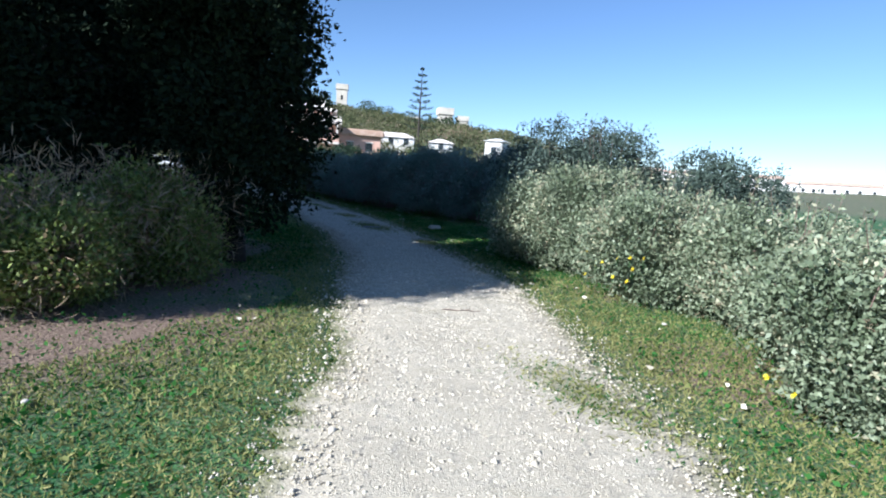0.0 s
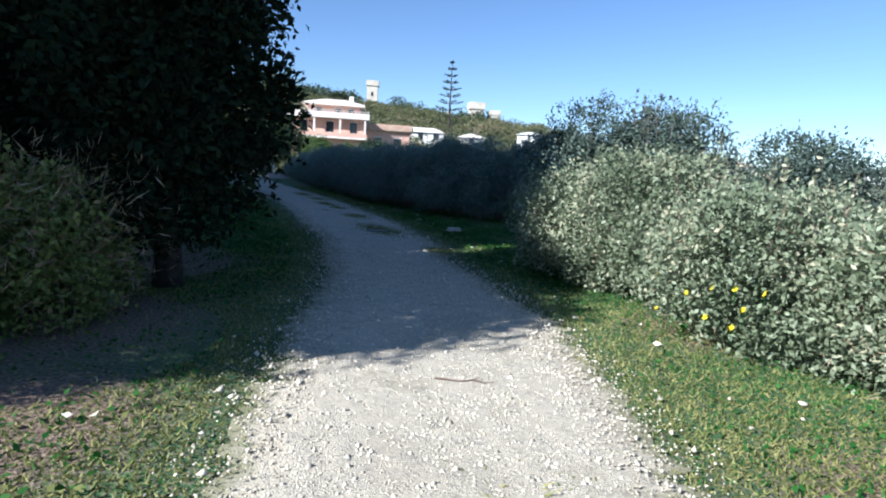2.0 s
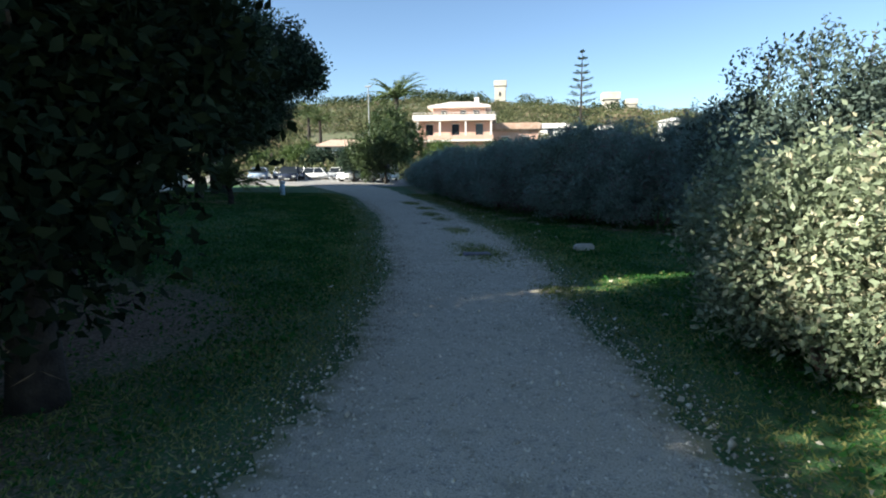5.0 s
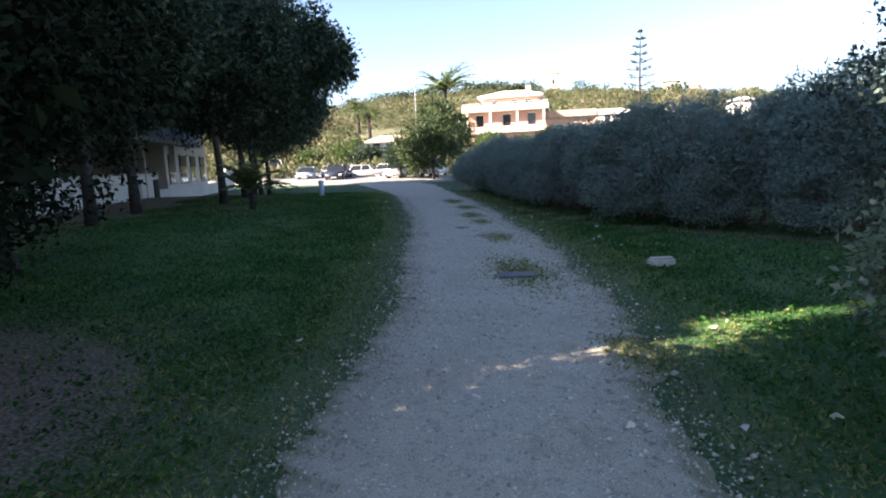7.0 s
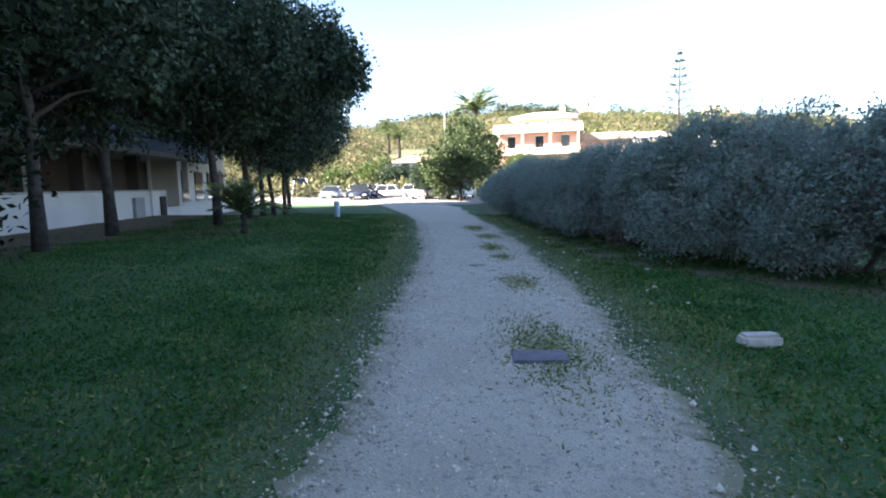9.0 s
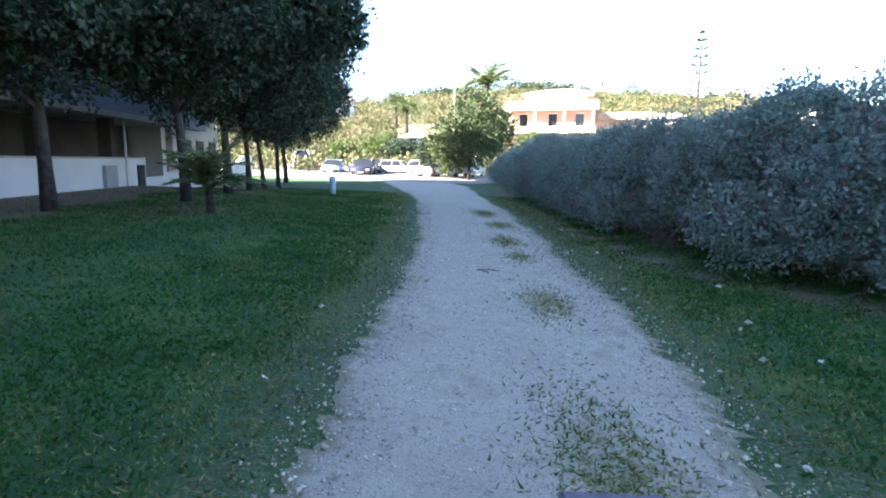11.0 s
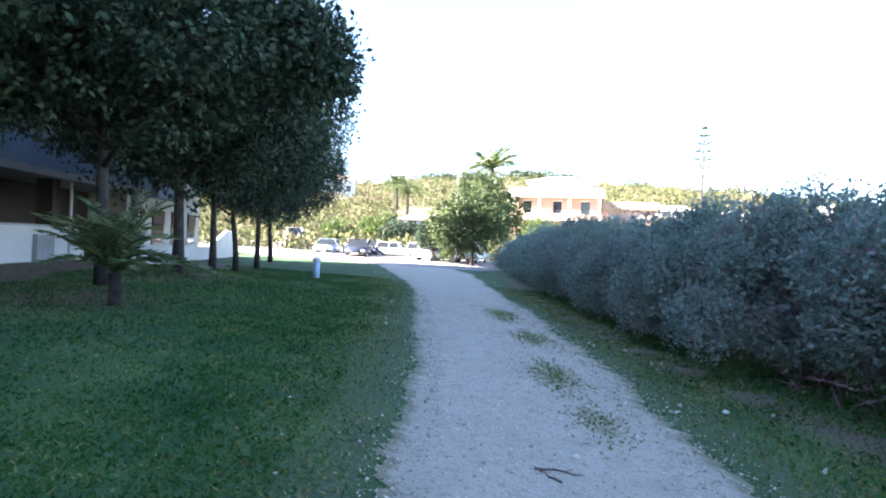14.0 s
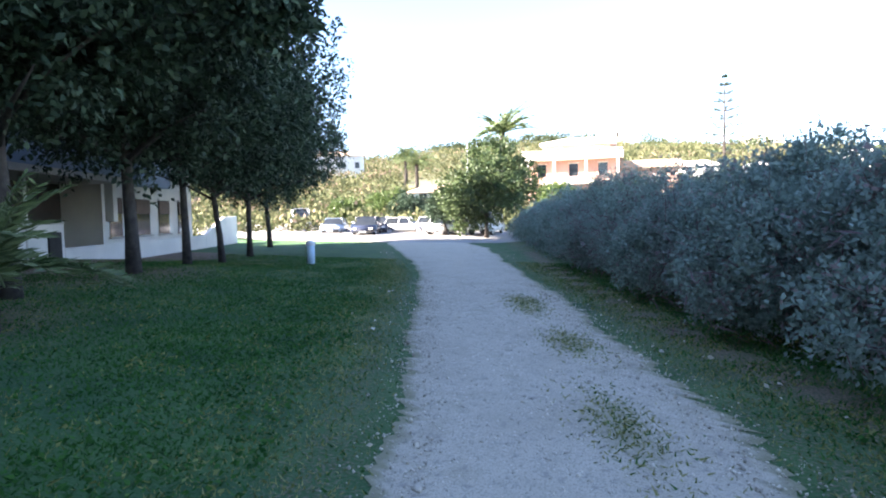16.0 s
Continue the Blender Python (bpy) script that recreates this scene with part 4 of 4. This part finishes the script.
def plain_house(x, y, w, d, h, turn, label, name="house", wall=None, roof=None, lift=0.0):
    z = h1(x, y) + lift
    ob = empty(name, (x, y, z), label, "house", turn=turn)
    part("wall", box(-w / 2, 0, -1.5, w / 2, d, h), wall or PLASTER, ob)
    bm = bmesh.new()
    e = 0.4
    v = [bm.verts.new(p) for p in [(-w / 2 - e, -e, h + 0.01), (w / 2 + e, -e, h + 0.01), (w / 2 + e, d + e, h + 0.01), (-w / 2 - e, d + e, h + 0.01), (-w / 2 + d * 0.3, d / 2, h + d * 0.16), (w / 2 - d * 0.3, d / 2, h + d * 0.16)]]
    for q in ((0, 1, 5, 4), (1, 2, 5), (2, 3, 4, 5), (3, 0, 4), (3, 2, 1, 0)):
        bm.faces.new([v[i] for i in q])
    part("roof", bm, roof or ROOF, ob)
    n = max(1, int(w / 3))
    for i in range(n):
        xx = -w / 2 + (i + 0.5) * w / n - 0.5
        a = part("window", box(xx, -0.05, h * 0.45, xx + 1.0, -0.003, h * 0.45 + 1.3), GLASSY, ob)
        part("sill", box(xx - 0.1, -0.15, h * 0.45 - 0.12, xx + 1.1, -0.004, h * 0.45 - 0.003), PLASTER, a)
    return ob


def tower(x, y, top, w, label, name):
    z = h1(x, y)
    ob = empty(name, (x, y, z), label, "tower", turn=12)
    H = top - z
    part("shaft", box(-w / 2, -w / 2, -2, w / 2, w / 2, H - w * 0.5, 0.1), OLDSTONE, ob)
    part("head", box(-w * 0.58, -w * 0.58, H - w * 0.497, w * 0.58, w * 0.58, H, 0.1), OLDSTONE, ob)
    part("slit", box(-0.4, -w / 2 - 0.05, H * 0.4, 0.4, -w / 2 - 0.003, H * 0.4 + 1.6), RUBBER, ob)


tower(-52.7, 213.2, 32.5, 4.0, "pale square stone watchtower on the ridge", "watchtower")
tower(-13.5, 210.0, 26.0, 5.0, "pale stone fort tower on the ridge", "fort_tower")
tower(-7.0, 211.0, 23.6, 3.6, "pale stone fort tower on the ridge", "fort_tower")
for i, (x0, x1, y, top) in enumerate([(-50, -22, 209, 24.6), (-20, -6, 212, 22.0)]):
    ob = empty("ruin_wall", ((x0 + x1) / 2, y, h1((x0 + x1) / 2, y)), "long ruined pale stone wall on the ridge", "wall")
    part("wall", box(-(x1 - x0) / 2, -0.6, -3, (x1 - x0) / 2, 0.6, 1.6, 0.1), OLDSTONE, ob)
plain_house(2.6, 106, 3.4, 4, 4.3, -20, "small white house with a steep chimney on the slope", wall=PLASTER, roof=PLASTER, lift=1.0)
plain_house(-17.5, 112, 9, 7, 2.6, 5, "low white house among the hillside scrub", roof=PINKLIGHT)
plain_house(-8, 118, 5, 6, 2.4, 5, "low white house among the hillside scrub", roof=PINKLIGHT)
plain_house(-41.5, 78, 8, 7, 2.6, 25, "white house above the car park")
plain_house(-88, 112, 12, 8, 5.0, 40, "pale house on the sunny slope")
for i in range(14):
    a = radians(16.5 + i * 1.9)
    r = 238 + 20 * math.sin(i * 2.3)
    plain_house(math.sin(a) * r, math.cos(a) * r, 11 + 3 * math.sin(i * 1.7), 8, 4.5 + 2.5 * math.sin(i * 3.1) ** 2, -math.degrees(a), "distant white town house on the horizon")


def hillside():
    """Scrub clumps all over the slope, one crowd."""
    rng = np.random.default_rng(31)
    n = 5200
    az, r = np.radians(rng.uniform(-62, 17, n)), rng.uniform(68, 225, n)
    x, y = np.sin(az) * r, np.cos(az) * r
    keep = np.hypot(x + 27.6, y - 92) > 10
    keep &= ~((x > -66) & (x < -40) & (y > 95) & (y < 108))
    x, y, r = x[keep], y[keep], r[keep]
    z = height(x, y)
    s = np.exp(rng.normal(size=len(x)) * 0.45) * 1.25 * (1.2 - 0.4 * (r > 180))
    s = np.clip(s, 0.4, 2.3)
    per = 95
    d = unit(rng.normal(size=(len(x), per, 3)))
    d[..., 2] = np.abs(d[..., 2])
    b = np.stack([x, y, z], -1)[:, None] + d * s[:, None, None] * rng.uniform(0.6, 1.05, (len(x), per, 1)) * np.array([1.2, 1.2, 0.9])
    way = unit(d + rng.normal(size=d.shape) * 0.5)
    L = (s[:, None] * rng.uniform(0.14, 0.27, (len(x), per))).ravel()
    co, f = leaves(b.reshape(-1, 3), way.reshape(-1, 3), L, L * 0.7, rng)
    ob = raw("hillside_scrub", co, f, SCRUB)
    tagged(ob, "olive-green scrub covering the hillside", "scrub", kind="stuff")


hillside()


def ridge_trees():
    """Dark pines and carobs in uneven groups along the ridge, one far wood."""
    rng = np.random.default_rng(37)
    n = 340
    az = np.radians(np.concatenate([rng.uniform(-30, -15.5, 170), rng.uniform(-12, 12, 70), rng.uniform(-60, -28, 100)]))
    r = rng.uniform(185, 212, n)
    x, y = np.sin(az) * r, np.cos(az) * r
    z, s = height(x, y), rng.uniform(0.9, 2.2, n)
    per = 90
    d = unit(rng.normal(size=(n, per, 3)))
    b = np.stack([x, y, z + s], -1)[:, None] + d * s[:, None, None] * rng.uniform(0.5, 1.1, (n, per, 1)) * np.array([1.3, 1.3, 0.95])
    L = (s[:, None] * rng.uniform(0.22, 0.4, (n, per))).ravel()
    co, f = leaves(b.reshape(-1, 3), unit(d + rng.normal(size=d.shape) * 0.5).reshape(-1, 3), L, L * 0.7, rng)
    tagged(raw("ridge_trees", co, f, PINE), "dark green trees along the ridge", "trees", kind="stuff")


ridge_trees()
for i, (x, y, s) in enumerate([(-38, 66, 2.0), (-42, 68, 2.4), (-46, 66, 1.8), (-35.5, 68, 1.6), (-24, 72, 2.4), (-20, 70, 2.2), (-16, 68, 2.4), (-28, 80, 2.2), (-19, 80, 2.4), (-12, 75, 2.6), (-8, 84, 2.6)]):
    shrub("shrub", (x, y), (s, s, s * 0.75), 900, 12, 0.22, LAUREL if i % 3 else OAK, "rounded green garden shrub behind the car park", 10, "garden shrubs", 2, 0, 200 + i)

# ---- small things on the ground ----
bm = bmesh.new()
bmesh.ops.create_cube(bm, size=1, matrix=Matrix.Diagonal((0.34, 0.2, 0.12, 1)))
bmesh.ops.bevel(bm, geom=bm.edges[:], offset=0.03, segments=2, affect="EDGES")
for v in bm.verts:
    v.co += noise.noise_vector(v.co * 7) * 0.02
block = part("stone_block", bm, LIMESTONE)
block.matrix_world = pose(-1.12, 16.25, 0.06, 0, 0, 28)
tagged(block, "pale rough limestone block lying in the grass", "stone")

plate = empty("inspection_cover", (-2.73, 15.06, 0.03), "dark square inspection cover set in the gravel", "cover", turn=25)
part("frame", box(-0.235, -0.165, 0.0, 0.235, 0.165, 0.014, 0.004), SLATE, plate)
part("lid", box(-0.22, -0.15, 0.01, 0.22, 0.15, 0.026, 0.006), SLATE, plate)


def litter():
    """Pale dry leaves and paper bits scattered along the path side."""
    n = 260
    k = RNG.integers(20, 200, n)
    side = np.where(RNG.uniform(size=n) < 0.7, -1, 1)
    p = MID[k] + unit((PL - PR)[k]) * (side * (HALF[k] + RNG.uniform(-0.4, 1.3, n)))[:, None]
    z = height(p[:, 0], p[:, 1]) + 0.045
    way = unit(np.stack([RNG.normal(size=n), RNG.normal(size=n), RNG.normal(size=n) * 0.12], -1))
    L = RNG.uniform(0.03, 0.085, n)
    co, f = leaves(np.stack([p[:, 0], p[:, 1], z], -1), way, L, L * 0.6, RNG)
    tagged(raw("leaf_litter", co, f, PEBBLE), "pale dry leaves scattered beside the gravel path", "litter", kind="stuff")


litter()


def flower(at, seed):
    rng = np.random.default_rng(seed)
    ob = empty("flower", at, "yellow daisy flower among grey-green leaves", "flower", "yellow flowers")
    part("stalk", tube([(0, 0, -0.12), (0, 0, 0)], [0.003, 0.003], 4), BLADE, ob)
    a = np.linspace(0, 6.28, 11)[:-1]
    w = unit(np.stack([np.cos(a), np.sin(a), 0.3 + 0 * a], -1))
    w = w @ np.array(Euler((radians(60), 0, rng.uniform(-1.9, -0.6))).to_matrix()).T
    co, f = leaves(np.zeros((10, 3)), w, np.full(10, 0.03), np.full(10, 0.02), rng)
    raw("petal_ring", co, f, PETAL, ob)


for i, p in enumerate([(1.75, 7.52, 0.57), (1.97, 6.88, 0.59), (1.85, 7.3, 0.42), (1.72, 7.75, 0.5), (1.95, 7.0, 0.42), (1.68, 8.2, 0.62), (2.05, 6.75, 0.75), (2.0, 7.15, 0.7), (2.25, 4.15, 0.25), (2.35, 3.95, 0.2), (1.62, 7.9, 0.33), (1.9, 7.35, 0.66)]):
    flower(p, 300 + i)


def stick(x, y, long, turn, seed):
    """A crooked dry twig with one side shoot, lying on the gravel."""
    rng = np.random.default_rng(seed)
    ob = empty("fallen_twig", (x, y, h1(x, y) + 0.044), "thin dark dry twig lying on the gravel", "twig", "fallen twigs", turn)
    pts = [(long * (t - 0.5), rng.normal() * 0.012, 0.004 * (k % 2)) for k, t in enumerate(np.linspace(0, 1, 6))]
    part("stem", tube(pts, [0.007, 0.007, 0.006, 0.005, 0.004, 0.002], 6), TWIG, ob)
    part("side_shoot", tube([pts[3], (pts[3][0] + 0.05, pts[3][1] + 0.05, 0.008)], [0.004, 0.002], 5), TWIG, ob)


for i, (x, y, long, turn) in enumerate([(-5.46, 19.67, 0.32, 10), (-5.51, 19.57, 0.26, 150), (-0.05, 6.31, 0.45, 5)]):
    stick(x, y, long, turn, 400 + i)


def loose_stone(x, y, size, seed):
    rng = np.random.default_rng(seed)
    bm = bmesh.new()
    bmesh.ops.create_icosphere(bm, subdivisions=2, radius=size)
    for v in bm.verts:
        v.co = Vector((v.co.x * 1.3, v.co.y, v.co.z * 0.6)) + noise.noise_vector(v.co * 14 + Vector((seed, 0, 0))) * size * 0.35
    ob = part("loose_stone", bm, LIMESTONE)
    ob.matrix_world = pose(x, y, h1(x, y) + size * 0.4 + 0.02, 0, 0, rng.uniform(0, 180))
    tagged(ob, "pale loose limestone lump beside the gravel path", "stone", "loose stones")


for i, (x, y) in enumerate([(-2.02, 15.93), (-4.16, 19.17), (-4.6, 22.01), (-2.6, 3.09), (2.31, 6.55), (-2.68, 20.21), (-4.15, 19.19)]):
    loose_stone(x, y, (0.02, 0.026, 0.03)[i % 3], 420 + i)
